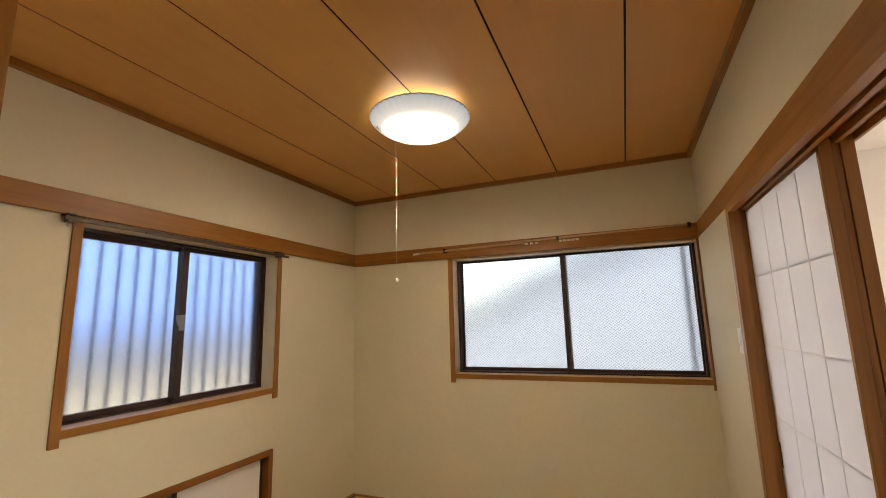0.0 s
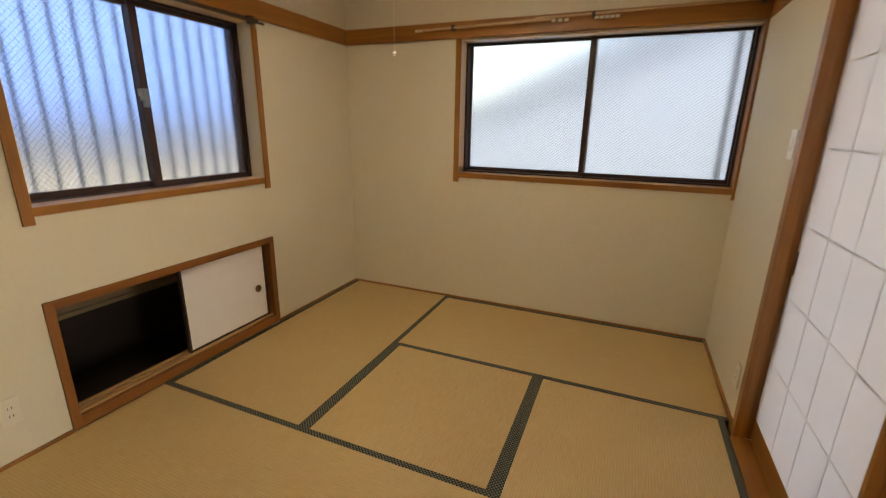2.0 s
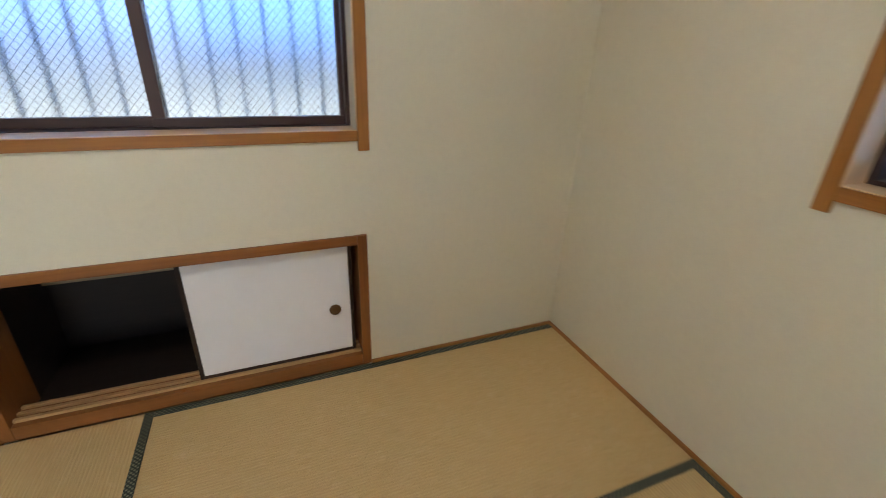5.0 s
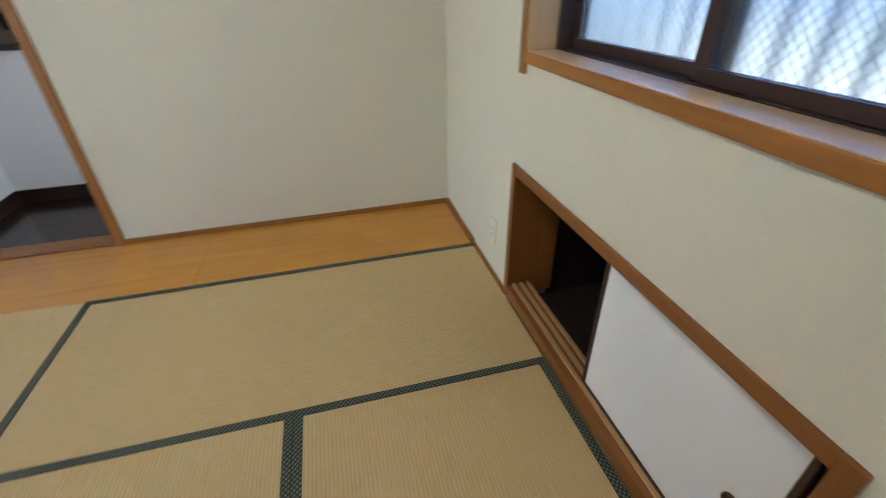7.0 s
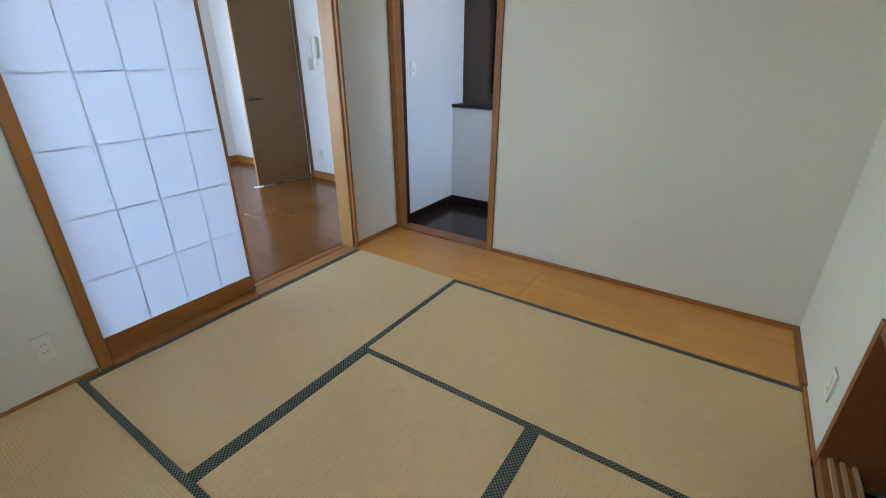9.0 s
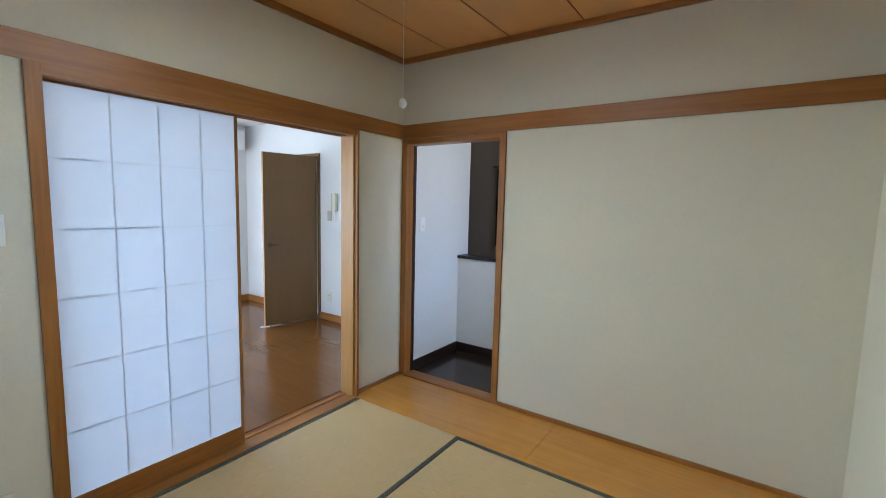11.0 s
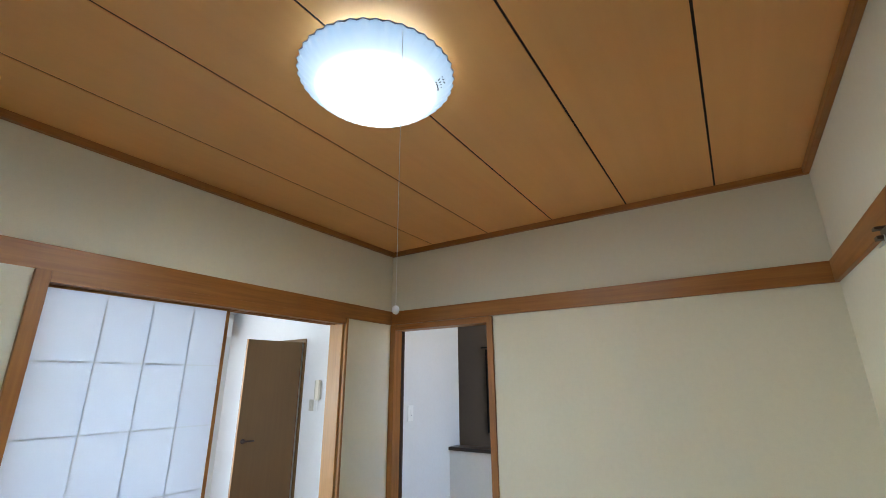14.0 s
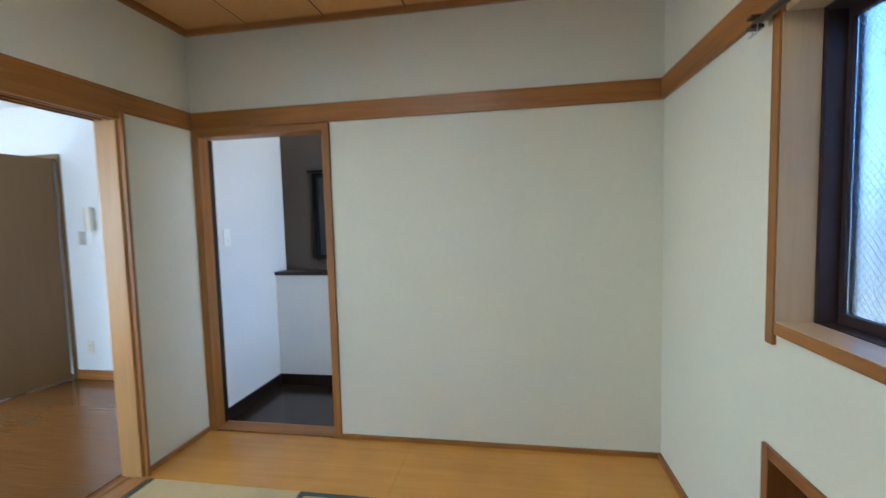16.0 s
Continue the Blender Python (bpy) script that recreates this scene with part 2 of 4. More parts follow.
rib_grey = plain("ribs_grey", (0.30, 0.33, 0.38), 0.5, 0.2)
pipe_grey = plain("pipe_grey", (0.22, 0.23, 0.25), 0.5)


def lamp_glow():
    """Milk-white shade: glow painted by radius, bright at the centre, weak blue at rim."""
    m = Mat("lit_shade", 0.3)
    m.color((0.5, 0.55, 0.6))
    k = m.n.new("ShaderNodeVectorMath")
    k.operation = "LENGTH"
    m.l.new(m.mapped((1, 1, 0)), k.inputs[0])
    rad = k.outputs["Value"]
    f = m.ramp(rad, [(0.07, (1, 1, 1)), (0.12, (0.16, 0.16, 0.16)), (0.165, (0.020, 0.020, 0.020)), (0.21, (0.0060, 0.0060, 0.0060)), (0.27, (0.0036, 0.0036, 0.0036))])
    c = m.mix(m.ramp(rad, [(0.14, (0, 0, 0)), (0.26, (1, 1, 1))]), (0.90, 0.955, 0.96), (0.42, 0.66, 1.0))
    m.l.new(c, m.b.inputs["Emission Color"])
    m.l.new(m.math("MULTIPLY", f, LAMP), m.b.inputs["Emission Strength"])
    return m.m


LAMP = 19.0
# glow of the hidden ring tube, set for the halo on the ceiling
tg = Mat("lit_tube", 0.4).color((0.9, 0.9, 0.9))
tg.b.inputs["Emission Color"].default_value = (0.66, 0.83, 1.0, 1)
tg.b.inputs["Emission Strength"].default_value = 2.2
tube_glow = tg.m
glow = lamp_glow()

# ---------------------------------------------------------------- building helpers


def boxes(*spans, bevel=0.0):
    """One bmesh of boxes, each (x0, x1, y0, y1, z0, z1), with softened edges."""
    bm = bmesh.new()
    for x0, x1, y0, y1, z0, z1 in spans:
        m = Matrix.Translation(((x0 + x1) / 2, (y0 + y1) / 2, (z0 + z1) / 2)) @ Matrix.Diagonal((x1 - x0, y1 - y0, z1 - z0, 1))
        bmesh.ops.create_cube(bm, size=1.0, matrix=m)
    if bevel:
        bmesh.ops.bevel(bm, geom=bm.edges[:], offset=bevel, segments=2, affect="EDGES", profile=0.6)
    return bm


def rod(bm, a, b, r, sides=12):
    a, b = Vector(a), Vector(b)
    turn = (b - a).to_track_quat("Z", "Y").to_matrix().to_4x4()
    bmesh.ops.create_cone(bm, cap_ends=True, segments=sides, radius1=r, radius2=r, depth=(b - a).length,
                          matrix=Matrix.Translation((a + b) / 2) @ turn)
    return bm


def lathe(profile, centre, steps=48, ripple=0.0, waves=0, axis="z"):
    """Turn (radius, height) pairs about an axis; the outer part may be scalloped."""
    bm = bmesh.new()
    outer = max(r for r, _ in profile)
    rings = []
    for r, h in profile:
        ring = []
        for i in range(steps):
            a = 2 * math.pi * i / steps
            rr = r * (1 + ripple * math.cos(waves * a) * (r / outer) ** 4) if waves else r
            p = (rr * math.cos(a), rr * math.sin(a), h)
            if axis == "x":
                p = (p[2], p[0], p[1])
            if axis == "y":
                p = (p[0], p[2], p[1])
            ring.append(bm.verts.new(Vector(centre) + Vector(p)))
        rings.append(ring)
    for lo, hi in zip(rings, rings[1:]):
        for i in range(steps):
            bm.faces.new((lo[i], lo[(i + 1) % steps], hi[(i + 1) % steps], hi[i]))
    for ring in (rings[0], rings[-1]):
        if (ring[0].co - ring[steps // 2].co).length > 1e-4:
            bm.faces.new(ring)
    bmesh.ops.recalc_face_normals(bm, faces=bm.faces[:])
    return bm


def mesh_of(name, bm, material, smooth=False):
    me = bpy.data.meshes.new(name)
    bm.to_mesh(me)
    bm.free()
    me.materials.append(material)
    if smooth:
        me.shade_smooth()
    return me


def thing(name, at, label, category, group="", kind=""):
    ob = new(name)
    ob.empty_display_size = 0.1
    ob.location = at
    return tagged(ob, label, category, group, kind)


def part(name, bm, material, parent, label="", smooth=False, shadow=True):
    ob = new(name, mesh_of(name, bm, material, smooth))
    world_of = Matrix.Identity(4) if parent.parent else Matrix.Translation(parent.location)
    ob.parent, ob.matrix_parent_inverse = parent, world_of.inverted()
    ob.visible_shadow = shadow
    return tagged(ob, label)


def solid(name, bm, material, label, category, kind="structure"):
    return tagged(new(name, mesh_of(name, bm, material)), label, category, "", kind)


# ---------------------------------------------------------------- plan
W, E, S, N = 0.0, 2.808, 0.0, 3.248         # faces of the tatami room's walls
TOP = 2.572                                 # its ceiling
NB, NT, NP = 1.956, 2.064, 0.022            # picture-rail band: bottom, top, how far it stands out
BOARD = 0.547                               # depth of the plank strip at the south wall
FAR_E, FAR_N, FAR_S, ER_TOP = 6.30, 3.32, -0.73, 2.44   # the room next door
HALL_E, HALL_S, HALL_Z = 2.768, -0.81, 0.0
DF = 2.765                                  # face of the screen door's frame, proud of the wall

# ---------------------------------------------------------------- walls, floors, ceilings
solid("wall_west", boxes(
    (-0.2, W, -0.1, 1.006, -0.2, TOP + 0.06), (-0.2, W, 2.287, N + 0.2, -0.2, TOP + 0.06),
    (-0.2, W, 1.006, 2.287, -0.2, -0.09), (-0.2, W, 1.006, 2.287, 0.606, 1.0),
    (-0.2, W, 1.006, 1.04, 1.0, 1.955), (-0.2, W, 2.268, 2.287, 1.0, 1.955),
    (-0.2, W, 1.006, 2.287, 1.955, TOP + 0.06)), cream, "cream wallpapered wall with a window over a low cupboard", "wall")
solid("wall_north", boxes(
    (W, 0.972, N, N + 0.2, -0.2, TOP + 0.06), (2.782, E + 0.12, N, N + 0.2, -0.2, TOP + 0.06),
    (0.972, 2.782, N, N + 0.2, -0.2, 1.01), (0.972, 2.782, N, N + 0.2, 1.962, TOP + 0.06)), cream,
    "cream wallpapered wall with a wide window", "wall")
solid("wall_east", boxes(
    (E, E + 0.06, S, 0.53, -0.2, TOP + 0.06), (2.787, E + 0.06, 2.256, N, -0.2, NB + 0.01),
    (E, E + 0.06, 2.256, N, NB + 0.01, TOP + 0.06), (E, E + 0.06, 0.53, 2.256, 1.955, TOP + 0.06)), cream, "cream wallpapered wall beside the paper screen door", "wall")
solid("wall_east_far_side", boxes(
    (E + 0.064, E + 0.125, -0.86, 0.53, -0.2, TOP + 0.06), (E + 0.064, E + 0.125, 2.256, FAR_N, -0.2, TOP + 0.06),
    (E + 0.064, E + 0.125, 0.53, 2.256, 1.955, TOP + 0.06)), white, "white wallpapered wall", "wall")
solid("wall_south", boxes(
    (W, 1.878, -0.05, S, -0.2, TOP + 0.06), (1.878, E, -0.05, S, 1.952, TOP + 0.06), (2.79, E, -0.05, S, -0.2, 1.952)), cream,
    "cream wallpapered wall with an open doorway", "wall")
solid("wall_south_hall_side", boxes(
    (W, 1.878, -0.1, -0.054, -0.2, TOP + 0.06), (1.878, E, -0.1, -0.054, 1.952, TOP + 0.06)), white,
    "white wallpapered hall wall", "wall")

# tatami room ceiling: veneered panels with open joints
joints = (0.42, 0.900, 1.386, 1.882, 2.380)
edges = (W, *joints, E)
bm = boxes(*[(a + (0.0045 if i else 0), b - (0.0045 if i < 5 else 0), S, N, TOP, TOP + 0.012) for i, (a, b) in enumerate(zip(edges, edges[1:]))], bevel=0.0015)
solid("ceiling", bm, ceil_mat, "brown wood-veneer ceiling panels with dark joints", "ceiling")
solid("ceiling_backing", boxes((W, E, S, N, TOP + 0.0035, TOP + 0.011)), ceil_gap, "dark backing above the panel joints", "ceiling")
# unseen slab, added to stop sky light leaking in above the ceilings
solid("roof_slab", boxes((-0.25, FAR_E + 0.2, -2.1, FAR_N + 0.25, TOP + 0.07, TOP + 0.2)), outer_wall, "plain slab over the rooms, added to keep light out", "roof")

trim = thing("trim", (W, S, TOP), "brown wooden cornice round the ceiling", "trim", kind="structure")
part("cornice", boxes((0.001, E - 0.001, S, 0.03, TOP - 0.038, TOP - 0.001), bevel=0.004), wood_x, trim)
part("cornice", boxes((0.001, E - 0.001, N - 0.03, N, TOP - 0.038, TOP - 0.001), bevel=0.004), wood_x, trim)
part("cornice", boxes((W, 0.03, 0.031, N - 0.031, TOP - 0.038, TOP - 0.001), bevel=0.004), wood_y, trim)
part("cornice", boxes((E - 0.03, E, 0.031, N - 0.031, TOP - 0.038, TOP - 0.001), bevel=0.004), wood_y, trim)

band = thing("picture_rail", (W, S, NB), "brown wooden rail running round the walls above the openings", "trim", kind="structure")
part("rail", boxes((W, E, S, NP, NB, NT), bevel=0.003), wood_x, band)
part("rail", boxes((W, E, N - NP, N, NB, NT), bevel=0.003), wood_x, band)
part("rail", boxes((W, NP, NP + 0.001, N - NP - 0.001, NB, NT), bevel=0.003), wood_y, band)
part("rail", boxes((E - NP, E, NP + 0.001, N - NP - 0.001, NB, NT), bevel=0.003), wood_y, band)

skirt = thing("baseboard", (W, S, 0), "thin brown wooden strip along the foot of the walls", "baseboard", kind="structure")
part("strip", boxes((W, 0.014, BOARD, 1.002, -0.02, 0.012), bevel=0.002), wood_y, skirt)
part("strip", boxes((W, 0.014, 2.291, N - 0.015, -0.02, 0.012), bevel=0.002), wood_y, skirt)
part("strip", boxes((W, E, N - 0.014, N, -0.02, 0.012), bevel=0.002), wood_x, skirt)
part("strip", boxes((2.772, 2.787, 2.262, N - 0.015, -0.02, 0.012), bevel=0.002), wood_y, skirt)
part("strip", boxes((W, 1.8795, S, 0.014, -0.02, 0.026), bevel=0.002), wood_x, skirt)
part("strip", boxes((W, 0.02, 0.015, BOARD, -0.02, 0.026), bevel=0.002), wood_y, skirt)
part("strip", boxes((E - 0.014, E, 0.015, 0.522, -0.02, 0.026), bevel=0.002), wood_y, skirt)

floor = solid("floor", boxes((-0.1, E + 0.12, -0.1, N, -0.2, -0.06)), ply, "plywood subfloor under the mats", "floor")
solid("floor_board", boxes((0.021, 1.42, 0.015, BOARD, -0.05, 0.0), (1.4215, E - 0.015, 0.015, BOARD, -0.05, 0.0), bevel=0.0012), board_mat,
      "glossy honey-coloured plank strip beside the mats", "floor")

# ---------------------------------------------------------------- tatami mats
TX, TY, TE, TN = 0.0145, BOARD + 0.001, 2.752, N - 0.0145
bx0, bx1, by0, by1 = 0.926, 1.842, 1.452, 2.326
HERI = 0.03


def mat_of(x0, x1, y0, y1, run, label):
    g = 0.0005
    x0, x1, y0, y1 = x0 + g, x1 - g, y0 + g, y1 - g
    ob = thing("tatami_mat", ((x0 + x1) / 2, (y0 + y1) / 2, -0.05), label, "tatami mat", "tatami mats on the floor")
    if run == "x":
        part("rush_surface", boxes((x0, x1, y0 + HERI, y1 - HERI, -0.05, 0.0), bevel=0.002), rush_x, ob)
        spans = [(x0, x1, y0, y0 + HERI), (x0, x1, y1 - HERI, y1)]
    else:
        part("rush_surface", boxes((x0 + HERI, x1 - HERI, y0, y1, -0.05, 0.0), bevel=0.002), rush_y, ob)
        spans = [(x0, x0 + HERI, y0, y1), (x1 - HERI, x1, y0, y1)]
    for a, b, c, d in spans:
        part("cloth_border", boxes((a, b, c, d, -0.05, 0.0018), bevel=0.0015), cloth, ob, "dark green patterned cloth border")


LAB = "straw-coloured tatami mat with green borders"
mat_of(TX, bx0, by0, TN, "y", LAB + " by the low cupboard")
mat_of(bx0, 2.771, by1, TN, "x", LAB + " under the wide window")
mat_of(bx0, bx1, by0, by1, "y", "half-size " + LAB + " in the middle")
mat_of(bx1, TE, TY, by1, "y", LAB + " along the screen door")
mat_of(TX, bx1, TY, by0, "x", LAB + " beside the plank strip")

# ---------------------------------------------------------------- west window
OUT = 0.012


def sash(parent, plane, depth, a0, a1, z0, z1, pane_mat, wire, side, bars=(0.045, 0.03, 0.03, 0.03), wire_of=None):
    """A sliding sash in the plane x or y; bars are the bottom, top, near and far member widths."""
    low, high, s0, s1 = bars

    def span(u0, u1, w0, w1, d0, d1):
        return (d0, d1, u0, u1, w0, w1) if plane == "x" else (u0, u1, d0, d1, w0, w1)

    d0, d1 = depth - 0.014, depth + 0.014
    fr = part("sash", boxes(span(a0, a1, z0, z0 + low, d0, d1), span(a0, a1, z1 - high, z1, d0, d1),
                            span(a0, a0 + s0, z0 + low, z1 - high, d0, d1), span(a1 - s1, a1, z0 + low, z1 - high, d0, d1), bevel=0.002), bronze, parent,
              "dark bronze aluminium sliding sash")
    part("pane", boxes(span(a0 + s0, a1 - s1, z0 + low, z1 - high, depth - 0.0025, depth + 0.0025)), pane_mat, fr, "figured wire glass pane", shadow=False)
    g0, g1, h0, h1 = a0 + s0, a1 - s1, z0 + low, z1 - high
    bm = bmesh.new()
    du, dw = wire
    slope = dw / du
    r = 0.0010 if wire_of else 0.0006
    for sgn in (1, -1):
        k = -(h1 - h0) / slope
        while k < g1 - g0:
            # clip the diagonal line to the pane
            pts = []
            for u in (max(0.0, k), min(g1 - g0, k + (h1 - h0) / slope)):
                w = (u - k) * slope
                pts.append((g0 + u if sgn > 0 else g1 - u, h0 + w))
            (u0, w0), (u1, w1) = pts
            if abs(u1 - u0) > 0.004:
                dd = depth + side * 0.0035
                p, q = ((dd, u0, w0), (dd, u1, w1)) if plane == "x" else ((u0, dd, w0), (u1, dd, w1))
                rod(bm, p, q, r, 4)
            k += du
    ob = part("wire_mesh", bm, wire_of or wire_mat, fr, "diamond wire mesh in the glass")
    ob["kind"] = "stuff"
    return fr


w1 = thing("window_1", (W, 1.65, 0.95), "sliding wire-glass window with a brown wooden casing", "window", kind="structure")
part("casing_post", boxes((-0.098, OUT, 1.006, 1.046, 0.948, NB - 0.001), bevel=0.002), wood_z, w1)
part("casing_post", boxes((-0.098, OUT, 2.272, 2.312, 0.948, NB - 0.001), bevel=0.002), wood_z, w1)
part("window_sill", boxes((-0.098, OUT - 0.003, 1.0465, 2.2715, 0.982, 1.018), bevel=0.002), wood_y, w1)
part("sill_top", boxes((-0.0975, 0.004, 1.0475, 2.2705, 1.0182, 1.0205)), pale_lit_y, w1, "pale varnished sill top, lightened for the window light")
part("reveal_lining", boxes((-0.0975, 0.006, 1.0462, 1.0492, 1.021, 1.930)), pale_lit_z, w1, "oak reveal, lightened for the window light")
part("reveal_lining", boxes((-0.0975, 0.006, 2.2688, 2.2718, 1.021, 1.930)), pale_lit_z, w1, "pale wooden reveal, lightened for the window light")
part("head_lining", boxes((-0.098, -0.001, 1.0465, 2.2715, 1.931, NB - 0.001), bevel=0.002), pale_lit_y, w1)
part("window_frame", boxes((-0.2, -0.099, 1.041, 1.062, 1.003, 1.955), (-0.2, -0.099, 2.2545, 2.274, 1.003, 1.955),
                           (-0.2, -0.099, 1.0625, 2.254, 1.003, 1.022), (-0.2, -0.099, 1.0625, 2.254, 1.918, 1.955), bevel=0.002), bronze, w1)
sash(w1, "x", -0.165, 1.063, 1.680, 1.023, 1.917, west_glass, (0.024, 0.027), 1, (0.03, 0.025, 0.018, 0.032))
fr = sash(w1, "x", -0.128, 1.640, 2.252, 1.023, 1.917, west_glass, (0.024, 0.027), 1, (0.03, 0.025, 0.038, 0.016))
part("crescent_lock", boxes((-0.1135, -0.101, 1.638, 1.666, 1.425, 1.515), bevel=0.003), pipe_grey, fr, "grey crescent lock on the meeting stiles")
part("lock_lever", boxes((-0.1005, -0.090, 1.618, 1.654, 1.455, 1.476), (-0.1005, -0.092, 1.610, 1.628, 1.4765, 1.512), bevel=0.003), pipe_grey, w1, "small grey lock lever")

# translucent vertical slats outside the west window
screen = thing("slat_screen", (-0.36, 1.65, 0.4), "translucent slat screen with grey ribs outside the window", "screen", kind="structure")
bm = bmesh.new()
prof = [(-0.046, 0.0), (-0.030, 0.010), (0.030, 0.010), (0.046, 0.0)]
vs = []
for dx in (0.0, -0.002):
    for z in (0.78, 2.7):
        vs.append([bm.verts.new((-0.36 + x + dx, y, z)) for y, x in prof])
a0, a1, b0, b1 = vs
for i in range(3):
    bm.faces.new((a0[i], a0[i + 1], a1[i + 1], a1[i]))
    bm.faces.new((b0[i], b1[i], b1[i + 1], b0[i + 1]))
slat = part("slat", bm, slat_sheet, screen, shadow=False)
slat_mesh = slat.data
slat.location.y = 0.30
for i in range(1, 29):
    o = new("slat", slat_mesh)
    o.parent, o.matrix_parent_inverse = screen, slat.matrix_parent_inverse.copy()
    o.location.y, o.visible_shadow = 0.30 + 0.098 * i, False
part("cross_rail", boxes((-0.40, -0.375, 0.2, 3.2, 0.74, 0.775), bevel=0.003), bronze, screen)
rib = part("rib", boxes((-0.366, -0.342, -0.005, 0.005, 0.776, 2.7), bevel=0.003), rib_grey, screen)
rib.location.y = 0.30 - 0.049
for i in range(1, 30):
    o = new("rib", rib.data)
    o.parent, o.matrix_parent_inverse = screen, rib.matrix_parent_inverse.copy()
    o.location.y = 0.30 - 0.049 + 0.098 * i
part("cross_rail", boxes((-0.40, -0.375, 0.2, 3.2, 2.6, 2.64), bevel=0.003), bronze, screen)
for y in (0.22, 3.1):
    part("bracket", boxes((-0.40, -0.198, y, y + 0.03, 0.75, 0.77), bevel=0.002), bronze, screen)

# ---------------------------------------------------------------- north window
w2 = thing("window_2", (1.87, N, 0.96), "wide obscure-glass sliding window with a brown wooden casing", "window", kind="structure")
part("casing_post", boxes((0.937, 0.977, N - OUT, N + 0.093, 0.950, NB - 0.001), bevel=0.002), wood_z, w2)
part("casing_post", boxes((2.772, 2.7925, N - OUT, N + 0.093, 0.950, NB - 0.001), bevel=0.002), wood_z, w2)
part("window_sill", boxes((0.9775, 2.7715, N - OUT + 0.003, N + 0.093, 0.982, 1.018), bevel=0.002), wood_x, w2)
part("sill_top", boxes((0.978, 2.771, N - 0.004, N + 0.0925, 1.0182, 1.0205)), pale_lit_x, w2, "pale varnished sill top, lightened for the window light")
part("reveal_lining", boxes((0.9772, 0.9802, N - 0.006, N + 0.0925, 1.021, 1.940)), pale_lit_z, w2, "pale wooden reveal, lightened for the window light")
part("head_lining", boxes((0.9775, 2.7715, N + 0.001, N + 0.093, 1.941, NB - 0.001), bevel=0.002), pale_lit_x, w2)
part("window_frame", boxes((0.974, 0.996, N + 0.094, N + 0.19, 1.012, 1.960), (2.757, 2.780, N + 0.094, N + 0.19, 1.012, 1.960),
                           (0.9965, 2.7565, N + 0.094, N + 0.19, 1.012, 1.032), (0.9965, 2.7565, N + 0.094, N + 0.19, 1.940, 1.960), bevel=0.002), bronze, w2)
sash(w2, "y", N + 0.160, 0.998, 1.885, 1.033, 1.9395, north_glass, (0.026, 0.020), -1, (0.026, 0.014, 0.014, 0.03), glint_wire)
sash(w2, "y", N + 0.123, 1.842, 2.755, 1.033, 1.9395, north_glass, (0.026, 0.020), -1, (0.026, 0.014, 0.034, 0.012), glint_wire)
pipe = thing("drain_pipe", (2.72, N + 0.27, -3), "dark drain pipe fixed to the outside wall", "pipe", kind="structure")
part("pipe", rod(bmesh.new(), (2.72, N + 0.30, -3), (2.72, N + 0.30, 2.9), 0.018, 16), pipe_grey, pipe, smooth=True)
part("clip", boxes((2.70, 2.74, N + 0.2005, N + 0.32, 0.7, 0.73), bevel=0.003), pipe_grey, pipe)

# ---------------------------------------------------------------- low cupboard
jib = thing("low_cupboard", (W, 1.65, 0.0), "low built-in wall cupboard with one white sliding door, half open", "cupboard")
part("frame_post", boxes((-0.203, OUT, 1.003, 1.040, 0.003, 0.622), bevel=0.002), cupboard_z, jib)
part("frame_post", boxes((-0.203, OUT, 2.252, 2.290, 0.003, 0.622), bevel=0.002), cupboard_z, jib)
part("frame_head", boxes((-0.10, OUT - 0.002, 1.0405, 2.2515, 0.582, 0.621), bevel=0.002), cupboard_y, jib)
part("frame_sill", boxes((-0.10, OUT - 0.002, 1.0405, 2.2515, 0.002, 0.058), bevel=0.002), cupboard_y, jib)
for x0 in (-0.026, -0.058, -0.092):
    part("track_strip", boxes((x0, x0 + 0.014, 1.041, 2.251, 0.0582, 0.070), bevel=0.001), light_y, jib)
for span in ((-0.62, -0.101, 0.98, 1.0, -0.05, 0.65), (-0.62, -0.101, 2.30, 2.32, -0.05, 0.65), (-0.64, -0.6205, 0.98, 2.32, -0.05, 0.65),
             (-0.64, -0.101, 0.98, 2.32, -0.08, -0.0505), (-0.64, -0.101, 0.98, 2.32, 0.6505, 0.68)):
    part("recess_board", boxes(span), recess_shade_mat, jib, "recess lining board, darkened for the shade inside")
part("back_ledge", boxes((-0.619, -0.59, 1.001, 2.299, 0.30, 0.325)), ply, jib, "pale plywood ledge")
part("back_panel", boxes((-0.619, -0.610, 1.001, 2.299, 0.326, 0.649)), ply, jib, "pale plywood panel")
fus = part("sliding_door", boxes((-0.040, -0.026, 1.634, 2.216, 0.0835, 0.568)), fusuma_white, jib, "white paper sliding door")
part("door_edge", boxes((-0.043, -0.023, 1.618, 1.6335, 0.0705, 0.576), bevel=0.001), dark_rail, fus)
part("door_edge", boxes((-0.043, -0.023, 2.2165, 2.2300, 0.0705, 0.576), bevel=0.001), dark_rail, fus)
part("door_edge", boxes((-0.043, -0.023, 1.634, 2.2160, 0.0705, 0.0830), bevel=0.001), dark_rail, fus)
part("door_edge", boxes((-0.043, -0.023, 1.634, 2.2160, 0.5685, 0.576), bevel=0.001), dark_rail, fus)
part("finger_pull", lathe([(0.024, 0.0), (0.024, 0.003), (0.019, 0.003), (0.016, -0.004), (0.0005, -0.005)], (-0.0255, 2.153, 0.287), 32, axis="x"), brass, fus, "round brass finger pull", smooth=True)

